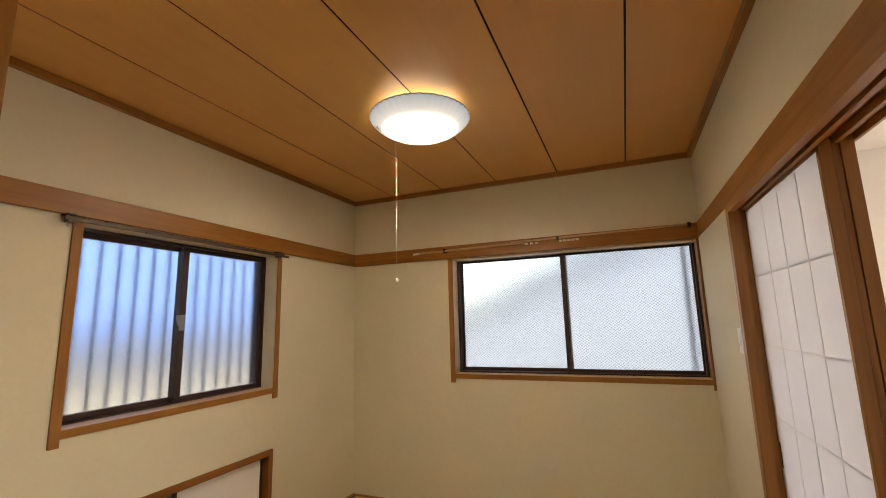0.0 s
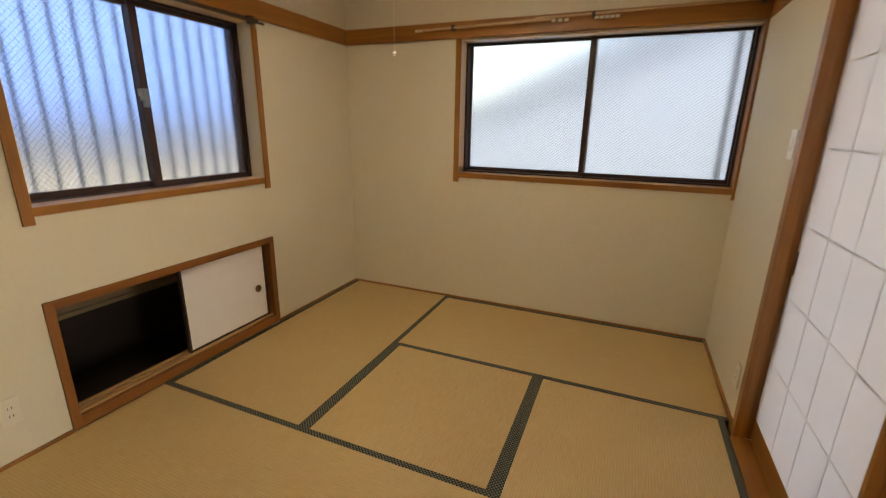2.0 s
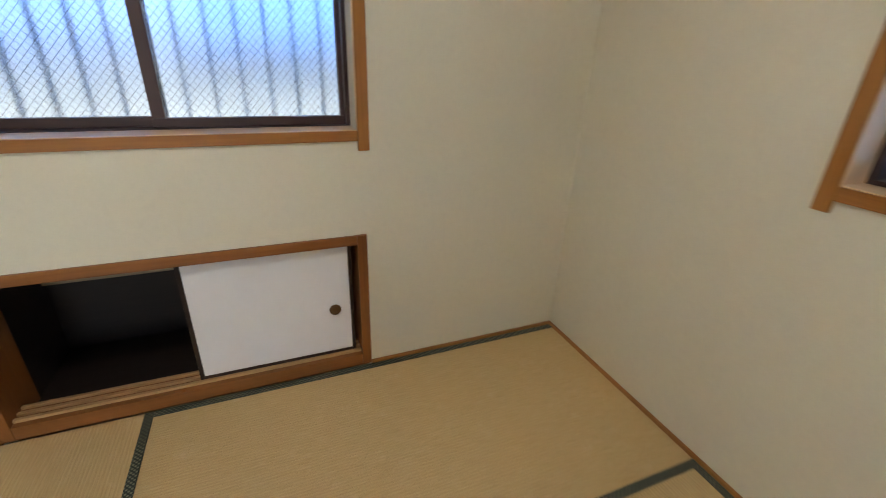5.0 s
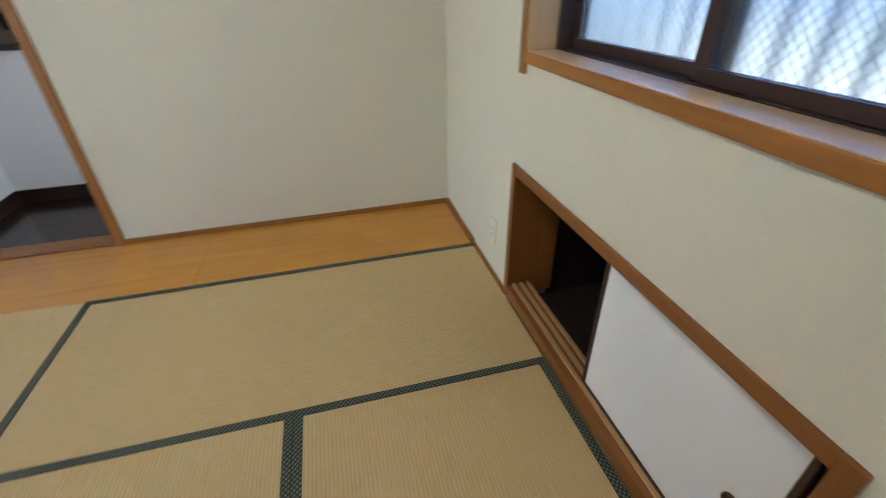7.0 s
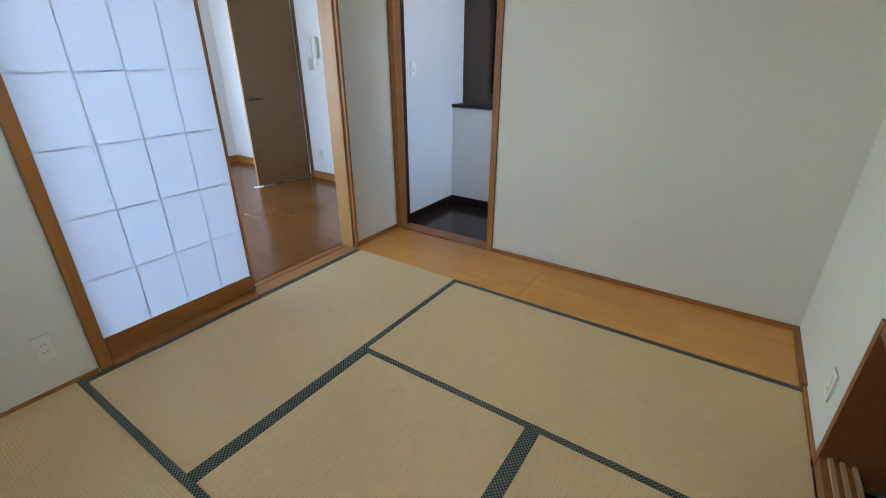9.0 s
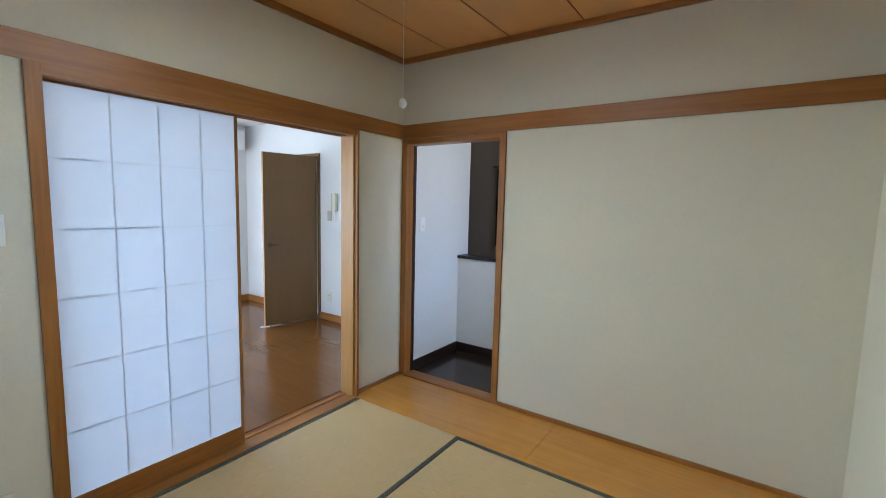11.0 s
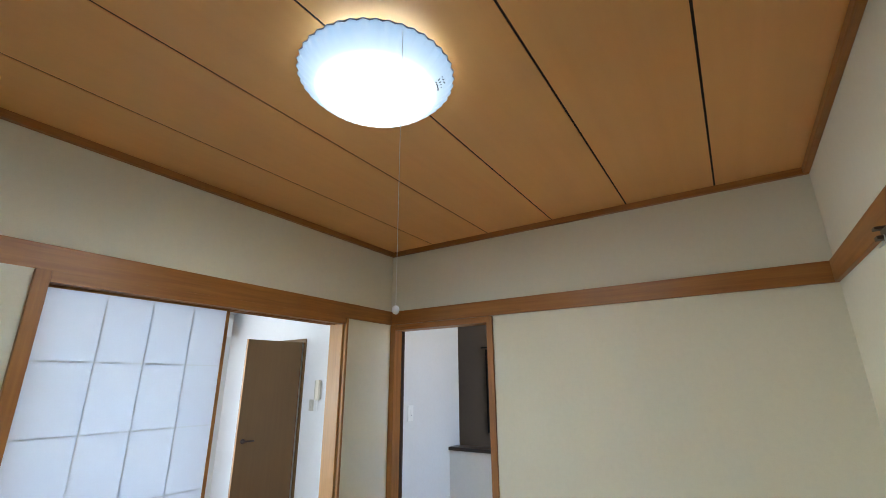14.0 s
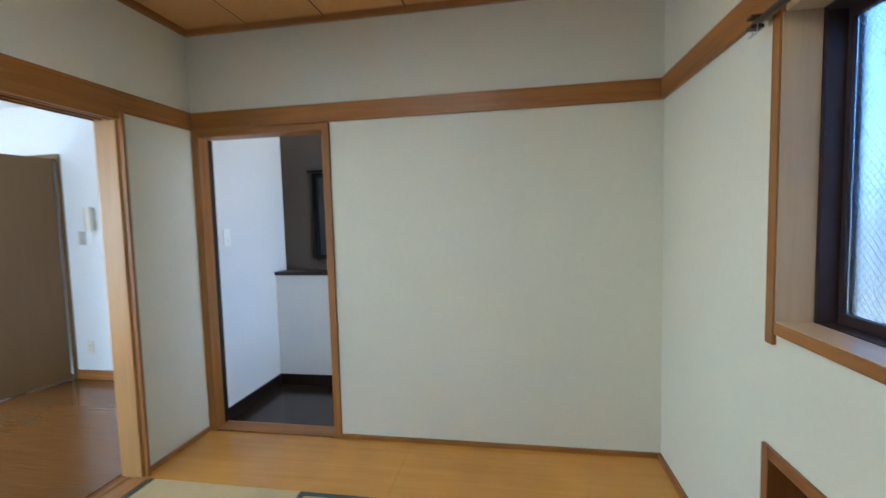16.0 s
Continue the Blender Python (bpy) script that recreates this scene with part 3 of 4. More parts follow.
# ---------------------------------------------------------------- paper screen door and its frame
d1 = thing("door_1", (E, 1.37, 0.0), "brown wooden sliding-door frame with grooved head and threshold", "door frame", kind="structure")
part("post", boxes((DF, DF + 0.046, 2.206, 2.258, 0.0, NB - 0.001), (DF + 0.0465, DF + 0.072, 2.218, 2.258, 0.0, NB - 0.001),
                   (DF + 0.0725, 2.925, 2.2265, 2.258, 0.0, NB - 0.001), bevel=0.002), wood_z, d1)
part("jamb", boxes((DF, DF + 0.020, 0.524, 0.543, 0.0, NB - 0.001), (DF + 0.0205, DF + 0.031, 0.524, 0.535, 0.0, NB - 0.001), bevel=0.003), wood_z, d1)
part("jamb_lining", boxes((DF + 0.0315, 2.925, 0.524, 0.553, 0.0, NB - 0.001), bevel=0.003), lit_jamb_z, d1, "wooden jamb lining, lightened for light from the next room")
HY0, HY1 = 0.5555, 2.2055
part("head", boxes((DF, DF + 0.030, HY0, HY1, 1.907, NB - 0.001), (DF + 0.0305, DF + 0.050, HY0, HY1, 1.922, NB - 0.001),
                   (DF + 0.0505, DF + 0.068, HY0, HY1, 1.909, NB - 0.001), (DF + 0.0685, DF + 0.103, HY0, HY1, 1.930, NB - 0.001),
                   (DF + 0.1035, DF + 0.118, HY0, HY1, 1.909, NB - 0.001), (DF + 0.1185, DF + 0.150, HY0, HY1, 1.930, NB - 0.001),
                   (DF + 0.1505, 2.925, HY0, HY1, 1.909, NB - 0.001), bevel=0.0015), wood_y, d1)
part("threshold", boxes((TE + 0.001, DF + 0.068, HY0, HY1, -0.03, 0.006), (DF + 0.0685, DF + 0.103, HY0, HY1, -0.03, 0.001),
                        (DF + 0.1035, DF + 0.118, HY0, HY1, -0.03, 0.006), (DF + 0.1185, DF + 0.150, HY0, HY1, -0.03, 0.001),
                        (DF + 0.1505, 2.925, HY0, HY1, -0.03, 0.006), bevel=0.0012), wood_y, d1)

sho = thing("screen_door", (DF + 0.085, 1.80, 0.0), "white paper screen sliding door, lattice shade put on as strips", "screen door")
SX0, SX1, SY0, SY1, SZ0, SZ1 = DF + 0.070, DF + 0.100, 1.384, 2.2175, 0.003, 1.928
sheet = bmesh.new()
sheet.faces.new([sheet.verts.new((SX0, y, z)) for y, z in ((SY0 + 0.0185, 0.1145), (SY1 - 0.003, 0.1145), (SY1 - 0.003, SZ1 - 0.0305), (SY0 + 0.0185, SZ1 - 0.0305))])
part("paper", sheet, shoji_paper, sho, "white translucent paper")
part("stile", boxes((SX0 - 0.002, SX1, SY0, SY0 + 0.018, SZ0, SZ1), bevel=0.0015), wood_z, sho)
part("stile", boxes((SX0 + 0.001, SX1, SY1 - 0.028, SY1, SZ0, SZ1), bevel=0.0015), wood_z, sho)
part("bottom_rail", boxes((SX0 - 0.002, SX1, SY0 + 0.0185, SY1 - 0.0285, SZ0, 0.114), bevel=0.0015), wood_y, sho)
part("top_rail", boxes((SX0 - 0.002, SX1, SY0 + 0.0185, SY1 - 0.0285, SZ1 - 0.03, SZ1), bevel=0.0015), wood_y, sho)
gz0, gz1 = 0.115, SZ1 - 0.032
# strips on the paper's face stand for lattice shade showing through
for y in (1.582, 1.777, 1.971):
    part("lattice_bar", boxes((SX0 - 0.0011, SX0 - 0.0003, y - 0.0032, y + 0.0032, gz0, gz1)), lattice_shade_mat, sho)
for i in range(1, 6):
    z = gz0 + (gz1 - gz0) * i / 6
    part("lattice_bar", boxes((SX0 - 0.0012, SX0 - 0.0004, SY0 + 0.0185, SY1 - 0.0285, z - 0.0036, z + 0.0036)), lattice_shade_mat, sho)
part("finger_pull", boxes((SX0 - 0.0012, SX0 + 0.002, SY1 - 0.024, SY1 - 0.010, 0.80, 0.90), bevel=0.0005), black, sho, "black recessed finger pull")

# rear leaf: clear sheet put in for its paper to let light through
second = copy_thing(sho, Matrix.Translation((DF + 0.085 + 0.050, 1.80 - 0.004, 0.0)))
for o in list(second.children):
    if o.name.startswith("lattice_bar"):
        bpy.data.objects.remove(o)
    elif o.name.startswith("paper"):
        o.name, o.visible_shadow = "pane", False
        o.data = o.data.copy()
        o.data.materials.clear()
        o.data.materials.append(clear_glass)
        o["label"] = "clear sheet put in for the paper to pass light"
part("meeting_strip", boxes((SX1 + 0.0005, SX1 + 0.0175, SY0 + 0.001, SY0 + 0.021, SZ0 + 0.004, SZ1 - 0.01), bevel=0.001), wood_z, sho)

# ---------------------------------------------------------------- doorway to the hall
d2 = thing("doorway", (2.34, S, 0.0), "brown wooden door frame of the open doorway to the hall", "door frame", kind="structure")
part("jamb", boxes((1.880, 1.925, -0.112, OUT, 0.0, NB - 0.001), bevel=0.002), wood_z, d2)
part("jamb", boxes((2.757, E - 0.0005, -0.112, OUT, 0.0, NB - 0.001), bevel=0.002), wood_z, d2)
part("head", boxes((1.9255, 2.7565, -0.112, OUT - 0.002, 1.912, NB - 0.001), bevel=0.002), wood_x, d2)
part("threshold", boxes((1.9255, 2.7565, -0.112, 0.014, -0.04, 0.010), bevel=0.002), wood_x, d2)
part("door_edge", boxes((2.751, 2.7565, -0.110, -0.075, 0.011, 1.911), bevel=0.001), dark_rail, d2, "dark edge strip of the doorway")

# ---------------------------------------------------------------- hall and stairwell
HW = 0.9
solid("hall_wall_east", boxes((HALL_E, E + 0.06, -0.985, -0.113, -0.2, TOP + 0.06)), white, "white wallpapered hall wall with a switch", "wall")
# unseen end wall; its gap is added to let light into the hall
solid("hall_wall_west", boxes((HW - 0.1, HW, -0.82, -0.1, -0.2, 0.8), (HW - 0.1, HW, -0.82, -0.1, 2.2, TOP + 0.06)), white, "white hall end wall, out of view, with an added gap", "wall")
solid("hall_half_wall", boxes((HW - 0.1, HALL_E - 0.001, HALL_S - 0.12, HALL_S, -0.2, 0.925)), white, "white papered half wall guarding the stairs", "wall")
solid("half_wall_cap", boxes((HW - 0.1, HALL_E - 0.001, HALL_S - 0.14, HALL_S + 0.022, 0.926, 0.955), bevel=0.004), dark_wood, "dark brown wooden capping on the half wall", "trim")
# stairwell walls: their shade is in the paper's colour
solid("stair_wall_south", boxes((HW - 0.1, 3.9, -1.85, -1.75, -3.2, TOP + 0.06)), shaded_paper, "stairwell wall, darkened for the weak light", "wall")
solid("stair_wall_east", boxes((3.8, 3.9, -1.75, -0.99, -3.2, TOP + 0.06)), shaded_paper, "stairwell end wall, darkened for the weak light", "wall")
solid("stair_wall_west", boxes((HW - 0.1, HW, -1.75, -0.94, -3.2, TOP + 0.06)), shaded_paper, "stairwell end wall, darkened for the weak light", "wall")
solid("stair_wall_north", boxes((E + 0.0605, 3.8, -0.99, -0.89, -3.2, TOP + 0.06)), shaded_paper, "stairwell wall, darkened for the weak light", "wall")
solid("stair_wall_under", boxes((HW, 3.8, -0.99, -0.94, -3.2, -0.2)), shaded_paper, "stairwell wall below the hall, darkened for the weak light", "wall")
solid("hall_ceiling", boxes((HW - 0.1, 3.9, -1.85, -0.101, TOP - 0.05, TOP + 0.06)), white, "white hall ceiling", "ceiling")
hall_base = thing("hall_baseboard", (HALL_E, HALL_S, HALL_Z), "dark brown baseboard along the hall", "baseboard", kind="structure")
part("strip", boxes((HALL_E - 0.010, HALL_E - 0.0005, HALL_S + 0.011, -0.114, HALL_Z, 0.088), bevel=0.002), dark_wood, hall_base)
part("strip", boxes((HW, HALL_E - 0.001, HALL_S + 0.0005, HALL_S + 0.010, HALL_Z, 0.088), bevel=0.002), dark_wood, hall_base)
hall_floor = solid("hall_floor", boxes((HW - 0.1, E, HALL_S - 0.1, -0.1, -0.19, HALL_Z - 0.012)), dark_wood, "glossy dark brown hall floorboards", "floor")
y = HALL_S
while y < -0.113:
    y1 = min(y + 0.15, -0.113)
    ob = part("plank", boxes((HW, HALL_E - 0.0008, y + 0.0006, y1 - 0.0006, HALL_Z - 0.012, HALL_Z)), hall_flooring, hall_floor)
    y = y1
# dark framed stairwell window with its little curtain rod
sw = thing("window_3", (2.6, -1.75, 0.98), "dark framed narrow stairwell window with a short curtain rod", "window", kind="structure")
part("window_frame", boxes((2.80, 2.845, -1.749, -1.70, 0.98, 1.86), (2.36, 2.40, -1.749, -1.70, 0.98, 1.86), (2.4005, 2.7995, -1.749, -1.70, 0.98, 1.02),
                           (2.4005, 2.7995, -1.749, -1.70, 1.82, 1.86), bevel=0.003), black, sw)
part("blind", boxes((2.4005, 2.7995, -1.748, -1.735, 1.02, 1.82), bevel=0.003), roof_mat, sw, "dark pulled-down blind")
part("curtain_rod", rod(bmesh.new(), (2.30, -1.69, 1.88), (2.89, -1.69, 1.88), 0.009), black, sw)

# ---------------------------------------------------------------- room next door
EX = E + 0.125
solid("room_wall_south", boxes((EX - 0.06, 4.74, FAR_S - 0.1, FAR_S, -0.2, ER_TOP + 0.05), (5.48, FAR_E, FAR_S - 0.1, FAR_S, -0.2, ER_TOP + 0.05),
                               (4.74, 5.48, FAR_S - 0.1, FAR_S, 1.99, ER_TOP + 0.05)), white, "white wallpapered wall with a doorway", "wall")
solid("room_wall_east", boxes((FAR_E, FAR_E + 0.15, FAR_S - 0.1, 0.2, -0.2, TOP + 0.06), (FAR_E, FAR_E + 0.15, 3.0, FAR_N + 0.15, -0.2, TOP + 0.06),
                              (FAR_E, FAR_E + 0.15, 0.2, 3.0, 2.1, TOP + 0.06)), white, "white wallpapered wall with an opening for an assumed window", "wall")
# this wall's opening is out of view, added to let light in
solid("room_wall_north", boxes((EX, 4.3, FAR_N, FAR_N + 0.15, -0.2, TOP + 0.06), (5.9, FAR_E, FAR_N, FAR_N + 0.15, -0.2, TOP + 0.06),
                               (4.3, 5.9, FAR_N, FAR_N + 0.15, -0.2, 0.8), (4.3, 5.9, FAR_N, FAR_N + 0.15, 2.1, TOP + 0.06)), white, "white wallpapered wall", "wall")
solid("room_ceiling", boxes((EX, FAR_E, FAR_S, FAR_N, ER_TOP, ER_TOP + 0.05)), white, "white papered ceiling", "ceiling")
solid("passage", boxes((4.3, 5.8, -1.75, -1.65, -0.2, 2.5), (4.2, 4.3, -1.75, -0.831, -0.2, 2.5), (5.8, 5.9, -1.75, -0.831, -0.2, 2.5), (4.2, 5.9, -1.75, -0.831, 2.4, 2.5),
                       (4.2, 5.9, -1.75, -0.831, -0.2, -0.01)), white, "plain white passage behind the open door", "wall")
rb = thing("room_baseboard", (4.4, FAR_S, 0), "brown wooden baseboard", "baseboard", kind="structure")
part("strip", boxes((EX, 4.713, FAR_S + 0.0005, FAR_S + 0.012, 0.0, 0.085), bevel=0.003), wood_x, rb)
part("strip", boxes((5.507, FAR_E, FAR_S + 0.0005, FAR_S + 0.012, 0.0, 0.085), bevel=0.003), wood_x, rb)
part("strip", boxes((FAR_E - 0.012, FAR_E - 0.0005, FAR_S + 0.0125, 0.15, 0.0, 0.085), bevel=0.003), wood_y, rb)
part("strip", boxes((EX, FAR_E, FAR_N - 0.012, FAR_N - 0.0005, 0.0, 0.085), bevel=0.003), wood_x, rb)
# window out of view, placed here to light the next room
w4 = thing("window_4", (FAR_E, 1.6, 0), "tall window assumed in the next room, out of view", "window", kind="structure")
part("window_frame", boxes((FAR_E + 0.02, FAR_E + 0.1, 0.2, 0.24, -0.0, 2.1), (FAR_E + 0.02, FAR_E + 0.1, 2.96, 3.0, -0.0, 2.1), (FAR_E + 0.02, FAR_E + 0.1, 1.58, 1.62, 0.0, 2.06),
                           (FAR_E + 0.02, FAR_E + 0.1, 0.24, 2.96, 2.06, 2.1), (FAR_E + 0.02, FAR_E + 0.1, 0.24, 2.96, -0.05, 0.0)), bronze, w4)
room_floor = solid("room_floor", boxes((EX - 0.01, FAR_E + 0.15, FAR_S - 0.1, FAR_N, -0.2, -0.013)), dark_wood, "glossy orange-brown floorboards in the next room", "floor")
y = FAR_S - 0.1
while y < FAR_N - 0.01:
    y1 = min(y + 0.152, FAR_N)
    part("plank", boxes((EX + 0.0125, FAR_E, y + 0.0005, y1 - 0.0005, -0.0125, 0.0)), flooring, room_floor)
    y = y1

# open brown door
leaf = thing("brown_door", (4.69, FAR_S + 0.01, 0.0), "dark brown veneered door standing open into the room", "door")
LT = pose(4.765, FAR_S + 0.03, 0, 0, 0, 79)


def turned(bm, m):
    bmesh.ops.transform(bm, matrix=m, verts=bm.verts[:])
    return bm


panel = part("panel", turned(boxes((0, 0.635, -0.018, 0.018, 0.012, 1.97), bevel=0.002), LT), door_veneer, leaf)
part("door_edge", turned(boxes((0.6355, 0.639, -0.0185, 0.0185, 0.012, 1.97)), LT), wood_z, panel, "pale edge strip")
for sg in (1, -1):
    hb = rod(bmesh.new(), (0.575, sg * 0.0185, 0.94), (0.575, sg * 0.05, 0.94), 0.009)
    rod(hb, (0.582, sg * 0.052, 0.94), (0.47, sg * 0.052, 0.94), 0.008)
    bmesh.ops.create_cone(hb, cap_ends=True, segments=24, radius1=0.024, radius2=0.024, depth=0.006, matrix=Matrix.Translation((0.575, sg * 0.0215, 0.94)) @ Matrix.Rotation(radians(90), 4, "X"))
    part("lever_handle", turned(hb, LT), bronze, panel, "dark metal lever handle", smooth=True)
d3 = thing("door_2", (5.03, FAR_S, 0.0), "dark brown frame of the doorway behind the open door", "door frame", kind="structure")
part("jamb", boxes((4.715, 4.755, FAR_S - 0.11, FAR_S + 0.012, 0, 2.015), bevel=0.002), door_veneer, d3)
part("jamb", boxes((5.465, 5.505, FAR_S - 0.11, FAR_S + 0.012, 0, 2.015), bevel=0.002), door_veneer, d3)
part("head", boxes((4.7555, 5.4645, FAR_S - 0.11, FAR_S + 0.012, 1.976, 2.015), bevel=0.002), door_veneer, d3)
# thin white wedge laid on the floor at the open door's foot
ds = thing("door_stop", (4.88, -0.07, 0.0), "small white wedge on the floor by the open door", "door stop")
part("wedge", turned(boxes((-0.05, 0.05, -0.015, 0.015, 0.0005, 0.011), bevel=0.002), pose(4.88, -0.07, 0, 0, 0, 79)), white_plastic, ds)

# intercom handset and plate on the next room's wall
ic = thing("intercom", (4.45, FAR_S, 1.4), "white wall intercom with a handset", "intercom")
part("base", boxes((4.40, 4.50, FAR_S + 0.0005, FAR_S + 0.022, 1.335, 1.535), bevel=0.006), ivory_dark, ic)
part("handset", boxes((4.400, 4.448, FAR_S + 0.0225, FAR_S + 0.055, 1.325, 1.542), bevel=0.009), plastic, ic)
cb = bmesh.new()
for i in range(10):
    z0 = 1.325 - i * 0.011
    rod(cb, (4.425 + 0.008 * (i % 2), FAR_S + 0.03, z0), (4.425 + 0.008 * ((i + 1) % 2), FAR_S + 0.03, z0 - 0.011), 0.004, 8)
part("cord", cb, white_plastic, ic)

# air conditioner end in the next room
ac = thing("air_conditioner", (FAR_E, 0.0, 2.1), "white air conditioner high on the wall", "air conditioner")
part("body", boxes((FAR_E - 0.22, FAR_E - 0.0005, -0.60, 0.20, 2.10, 2.36), bevel=0.03), white_plastic, ac)
part("flap", boxes((FAR_E - 0.20, FAR_E - 0.08, -0.56, 0.16, 2.088, 2.0995), bevel=0.003), plastic, ac)


# ---------------------------------------------------------------- small wall fittings
def wall_plate(name, at, out, kind_of, label, size=(0.07, 0.12), body=plastic):
    """A switch or socket plate. out: '+x', '-x' or '+y', the way it faces."""
    ob = thing(name, at, label, "switch" if kind_of == "switch" else "socket")
    turn = {"+x": 0, "-x": 180, "+y": 90}[out]
    m = Matrix.Translation(at) @ pose(0, 0, 0, 0, 0, turn)
    w, h = size
    plate = part("plate", turned(boxes((0.0005, 0.008, -w / 2, w / 2, -h / 2, h / 2), bevel=0.003), m), body, ob)
    if kind_of == "switch":
        part("rocker", turned(boxes((0.0085, 0.012, -0.012, 0.012, -0.028, 0.028), bevel=0.0015), m), body, plate)
        part("pilot_mark", turned(boxes((0.0122, 0.0128, -0.003, 0.003, -0.022, -0.012)), m), rib_grey, plate)
    else:
        part("insert", turned(boxes((0.0085, 0.0105, -0.013, 0.013, -0.036, 0.036), bevel=0.001), m), plastic, plate)
        for z in (-0.018, 0.018):
            for y in (-0.0062, 0.0062):
                part("slot", turned(boxes((0.0106, 0.0110, y - 0.0012, y + 0.0012, z - 0.0055, z + 0.0055)), m), black, plate)


wall_plate("wall_socket", (W, 0.82, 0.225), "+x", "socket", "ivory double wall socket beside the low cupboard")
wall_plate("wall_socket", (2.787, 2.405, 0.215), "-x", "socket", "ivory double wall socket beside the screen door")
wall_plate("light_switch", (2.787, 2.375, 1.31), "-x", "switch", "white light switch beside the screen door frame", body=white_plastic)
wall_plate("light_switch", (HALL_E, -0.218, 1.268), "-x", "switch", "white light switch in the hall", body=white_plastic)
wall_plate("light_switch", (4.548, FAR_S, 1.272), "+y", "switch", "aged ivory light switch under the intercom", body=ivory_dark)
wall_plate("wall_socket", (4.558, FAR_S, 0.29), "+y", "socket", "white wall socket above the baseboard")

# ---------------------------------------------------------------- curtain rails
r2 = thing("curtain_rail", (1.7, N - NP, 2.03), "thin pale brown extending curtain rail above the wide window", "curtain rail")
part("rod", rod(bmesh.new(), (0.66, N - 0.062, 2.012), (1.62, N - 0.062, 2.028), 0.0085), tan_rod, r2, smooth=True)
part("rod", rod(bmesh.new(), (1.50, N - 0.060, 2.036), (2.735, N - 0.060, 2.050), 0.0065), tan_rod, r2, smooth=True)
for x, z in ((0.93, 2.018), (1.86, 2.036), (2.735, 2.045)):
    part("bracket", boxes((x - 0.010, x + 0.010, N - 0.070, N - NP - 0.0005, z - 0.014, z + 0.016), bevel=0.002), black if x != 1.86 else rail_metal, r2)
for x in (1.62, 1.66, 1.70, 1.88, 1.91, 1.94, 1.97, 2.0):
    part("runner", boxes((x - 0.012, x + 0.012, N - 0.072, N - 0.052, 2.008, 2.022), bevel=0.003), plastic, r2)
part("end_cap", boxes((0.64, 0.70, N - 0.070, N - 0.055, 2.004, 2.019), bevel=0.003), plastic, r2)
r1 = thing("curtain_rail", (NP, 1.62, 1.935), "dark metal curtain rail fixed under the rail above the window", "curtain rail")
part("rail", boxes((0.030, 0.044, 0.955, 2.30, 1.926, 1.946), (0.050, 0.060, 1.30, 2.33, 1.920, 1.934), bevel=0.003), rail_metal, r1)
for y in (0.975, 2.24):
    part("bracket", boxes((0.0005, 0.062, y - 0.016, y + 0.016, 1.9465, NB - 0.0015), (0.026, 0.062, y - 0.016, y + 0.016, 1.914, 1.9255), bevel=0.001), rail_metal, r1)
for y in (0.962, 0.99, 2.20, 2.27):
    hk = rod(bmesh.new(), (0.045, y, 1.926), (0.045, y, 1.900), 0.0022, 8)
    rod(hk, (0.045, y, 1.900), (0.058, y, 1.893), 0.0022, 8)
    part("hook", hk, steel, r1)

# ---------------------------------------------------------------- ceiling lamp
LX, LY, LR = 1.362, 1.838, 0.263
lamp = thing("ceiling_lamp", (LX, LY, TOP), "round milk-white ceiling lamp, lit, with a scalloped rim", "ceiling lamp")
sb = lathe([(LR, 2.506), (LR * 0.985, 2.498), (LR * 0.93, 2.482), (LR * 0.82, 2.456), (LR * 0.66, 2.434), (LR * 0.45, 2.419), (LR * 0.22, 2.412), (0.0004, 2.410)], (LX, LY, 0), 176, 0.016, 44)
big = [f for f in sb.faces if len(f.verts) > 20]
bmesh.ops.delete(sb, geom=big, context="FACES_ONLY")
sb.transform(Matrix.Translation((-LX, -LY, 0)))
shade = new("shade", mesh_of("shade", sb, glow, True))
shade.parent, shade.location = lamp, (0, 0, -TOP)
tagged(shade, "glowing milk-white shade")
part("rim_ring", lathe([(LR * 1.004, 2.5065), (LR * 1.008, 2.509), (LR * 1.002, 2.5115), (LR * 0.985, 2.509), (LR * 1.004, 2.5065)], (LX, LY, 0), 176, 0.012, 44), plain("rim_lavender", (0.30, 0.30, 0.42), 0.3), lamp, smooth=True)
part("mount", lathe([(0.11, TOP - 0.0005), (0.11, TOP - 0.04), (0.09, TOP - 0.062), (0.0005, TOP - 0.062)], (LX, LY, 0), 40), white_plastic, lamp, smooth=True)
# unseen ring tube, added to light the ceiling round the shade
tube = bmesh.new()
ring = [(LX + 0.17 * math.cos(k * math.pi / 20), LY + 0.17 * math.sin(k * math.pi / 20), 2.503) for k in range(41)]
for p, q in zip(ring, ring[1:]):
    rod(tube, p, q, 0.013, 8)
part("ring_tube", tube, tube_glow, lamp, "lit ring tube inside the shade", smooth=True)
petal = bmesh.new()
for i in range(11):
    a = math.radians(203 + (i % 4 - 1.5) * 3.4)
    rr = 0.212 + 0.011 * (i // 4)
    bmesh.ops.create_uvsphere(petal, u_segments=8, v_segments=5, radius=0.0042,
                              matrix=Matrix.Translation((LX + rr * math.cos(a), LY + rr * math.sin(a), 2.452 + (rr - 0.212) * 0.75)) @ pose(0, 0, 0, 0, 35, 203 + i * 40) @ Matrix.Diagonal((1.3, 0.6, 0.35, 1)))
part("printed_flower", petal, wire_mat, lamp, "small grey printed flower on the shade", smooth=True)
PX, PY, PZ = 1.140, 1.975, 1.670
part("pull_cord", rod(bmesh.new(), (PX, PY, PZ + 0.01), (PX, PY, 2.490), 0.0008, 8), white_plastic, lamp)
bulb = bmesh.new()
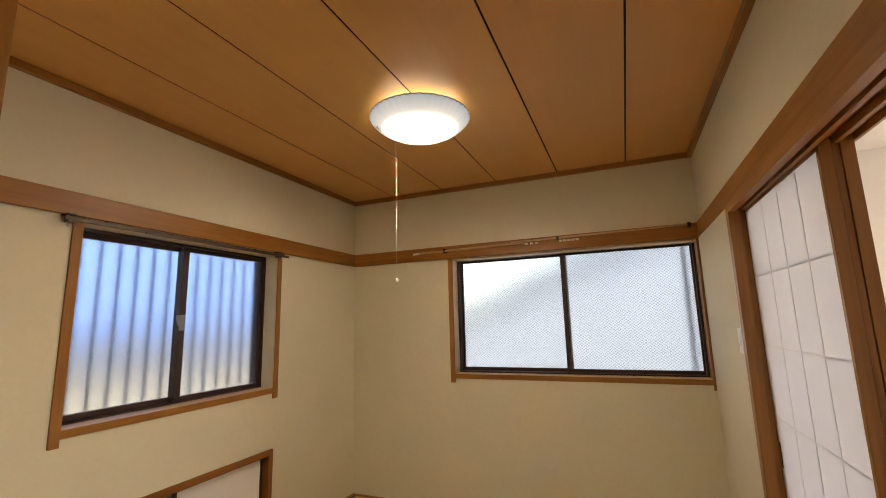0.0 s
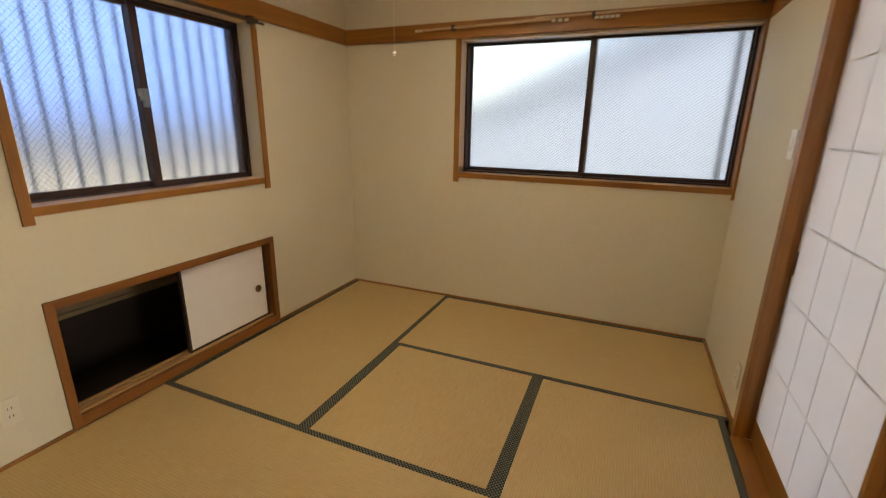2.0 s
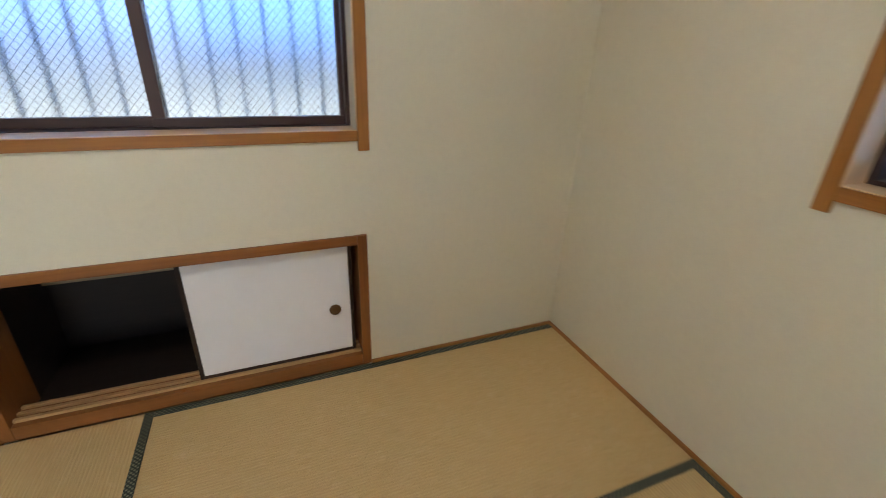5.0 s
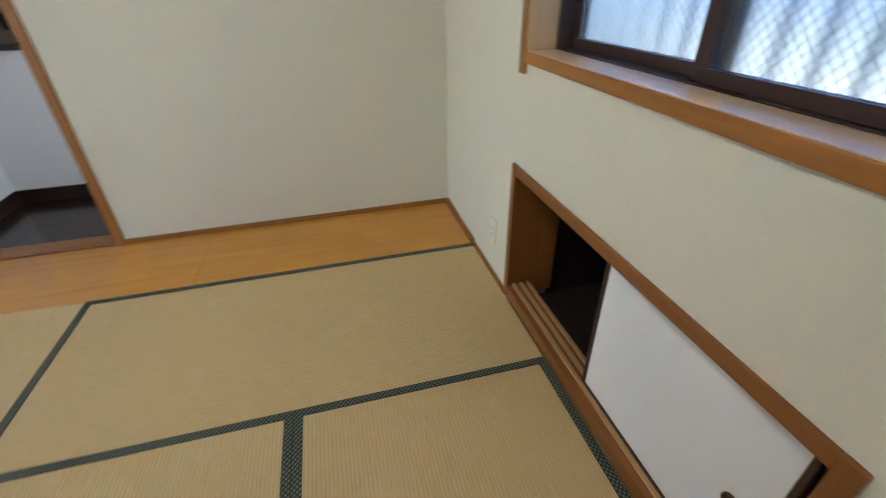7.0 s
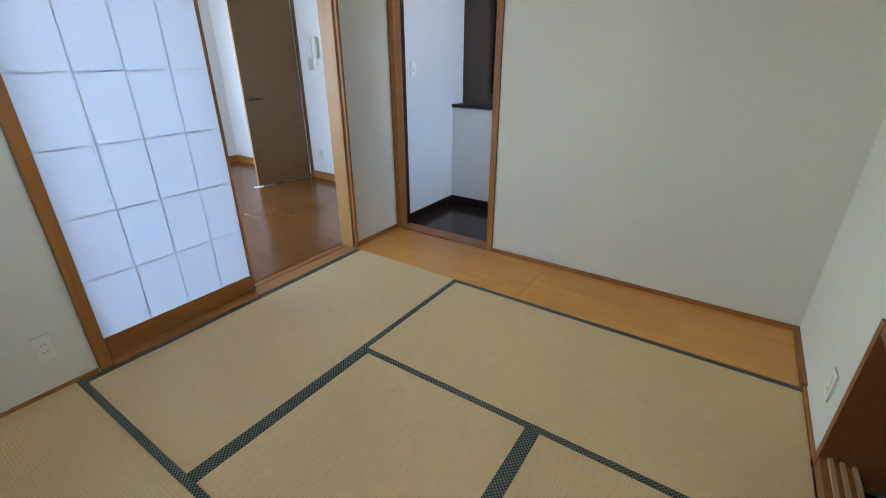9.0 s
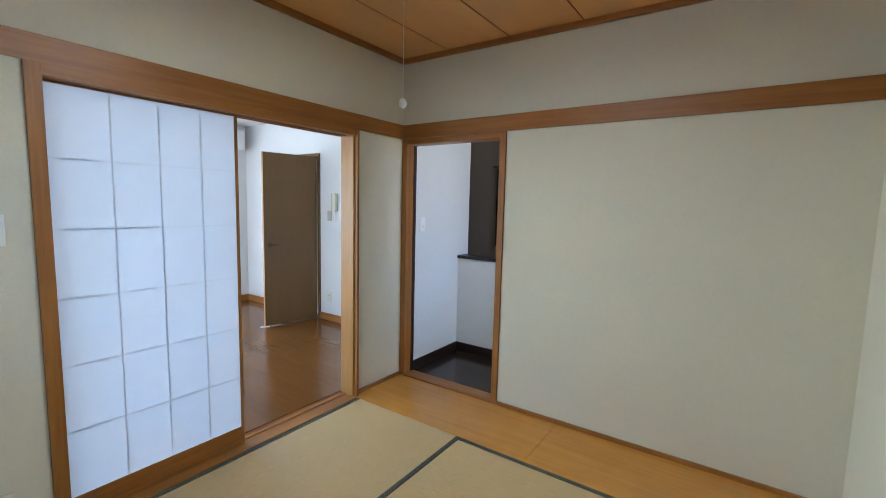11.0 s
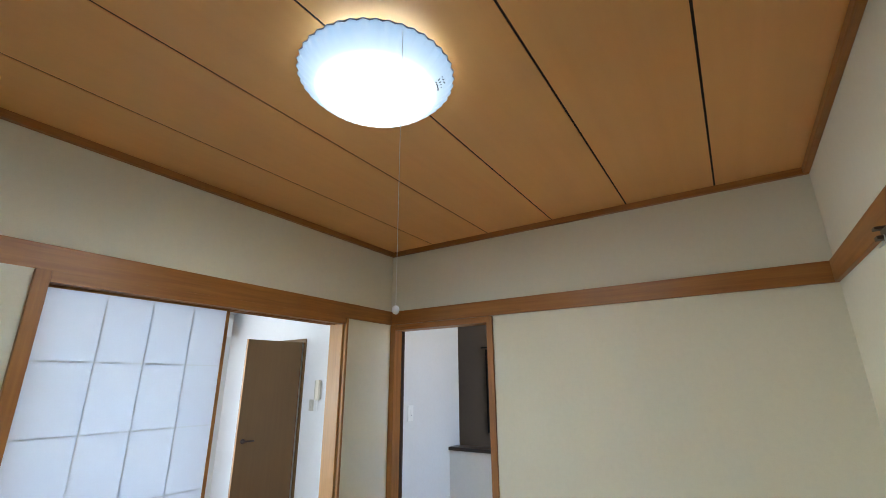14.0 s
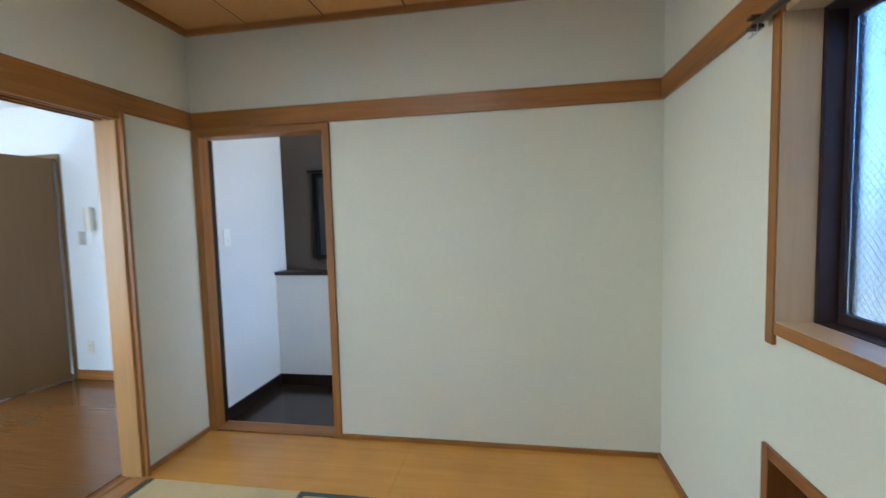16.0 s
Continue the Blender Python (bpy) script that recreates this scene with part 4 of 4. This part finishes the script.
bmesh.ops.create_uvsphere(bulb, u_segments=20, v_segments=12, radius=0.009, matrix=Matrix.Translation((PX, PY, PZ)) @ Matrix.Diagonal((1, 1, 1.2, 1)))
part("pull_knob", bulb, white_plastic, lamp, "small white pull knob", smooth=True)

# ---------------------------------------------------------------- outside
solid("lower_storey", boxes((-0.2, FAR_E + 0.15, -0.1, FAR_N + 0.15, -3.2, -0.205), (E + 1.13, FAR_E + 0.15, -1.75, -0.1005, -3.2, -0.205)), outer_wall,
      "plain rendered lower storey of the house", "wall")
solid("ground", boxes((-400, 400, -400, 400, -3.4, -3.2)), ground_mat, "flat ground far below", "ground")
nb = thing("neighbour_house", (3.6, 8.0, -3.2), "pale stucco neighbouring house with a gable roof", "house")
bm = bmesh.new()
gable = [(-1.0, -3.2), (8.2, -3.2), (8.2, 1.25), (3.6, 2.98), (-1.0, 1.25)]
front = [bm.verts.new((x, 6.5, z)) for x, z in gable]
back = [bm.verts.new((x, 12.0, z)) for x, z in gable]
bm.faces.new(front)
bm.faces.new(back[::-1])
for i in range(5):
    bm.faces.new((front[i], back[i], back[(i + 1) % 5], front[(i + 1) % 5]))
bmesh.ops.recalc_face_normals(bm, faces=bm.faces[:])
part("wall", bm, stucco, nb)
for sg in (-1, 1):
    bm = boxes((0, 5.3, 6.3, 12.2, 0.0, 0.09))
    turned(bm, Matrix.Translation((3.6, 0, 3.02)) @ (pose(0, 0, 0, 0, 20.6, 0) if sg > 0 else pose(0, 0, 0, 0, 159.4, 0) @ Matrix.Translation((0, 0, -0.09))))
    part("roof", bm, roof_mat, nb, "dark slate roof slope")
nw = thing("neighbour_house", (-6.6, 2.5, -3.2), "beige neighbouring house with an added roof, blue for sky light", "house")
bm = bmesh.new()
ends = [[bm.verts.new((x, y, z)) for x, z in ((-9.0, -3.2), (-4.2, -3.2), (-4.2, 1.55), (-6.6, 3.95), (-9.0, 1.55))] for y in (-4.0, 9.0)]
bm.faces.new(ends[0])
bm.faces.new(ends[1][::-1])
for i in range(5):
    bm.faces.new((ends[0][i], ends[1][i], ends[1][(i + 1) % 5], ends[0][(i + 1) % 5]))
bmesh.ops.recalc_face_normals(bm, faces=bm.faces[:])
part("wall", bm, beige_siding, nw)
# roof slopes added behind the slats to give the sky's blue
for turn in (45, 135):
    bm = turned(boxes((0.0, 3.75, -4.3, 9.3, 0.01, 0.10) if turn < 90 else (0.0, 3.75, -4.3, 9.3, -0.10, -0.01)), Matrix.Translation((-6.6, 0, 3.95)) @ pose(0, 0, 0, 0, turn, 0))
    part("roof", bm, sky_tint_roof, nw, "added roof slope, blue to stand in for sky light")
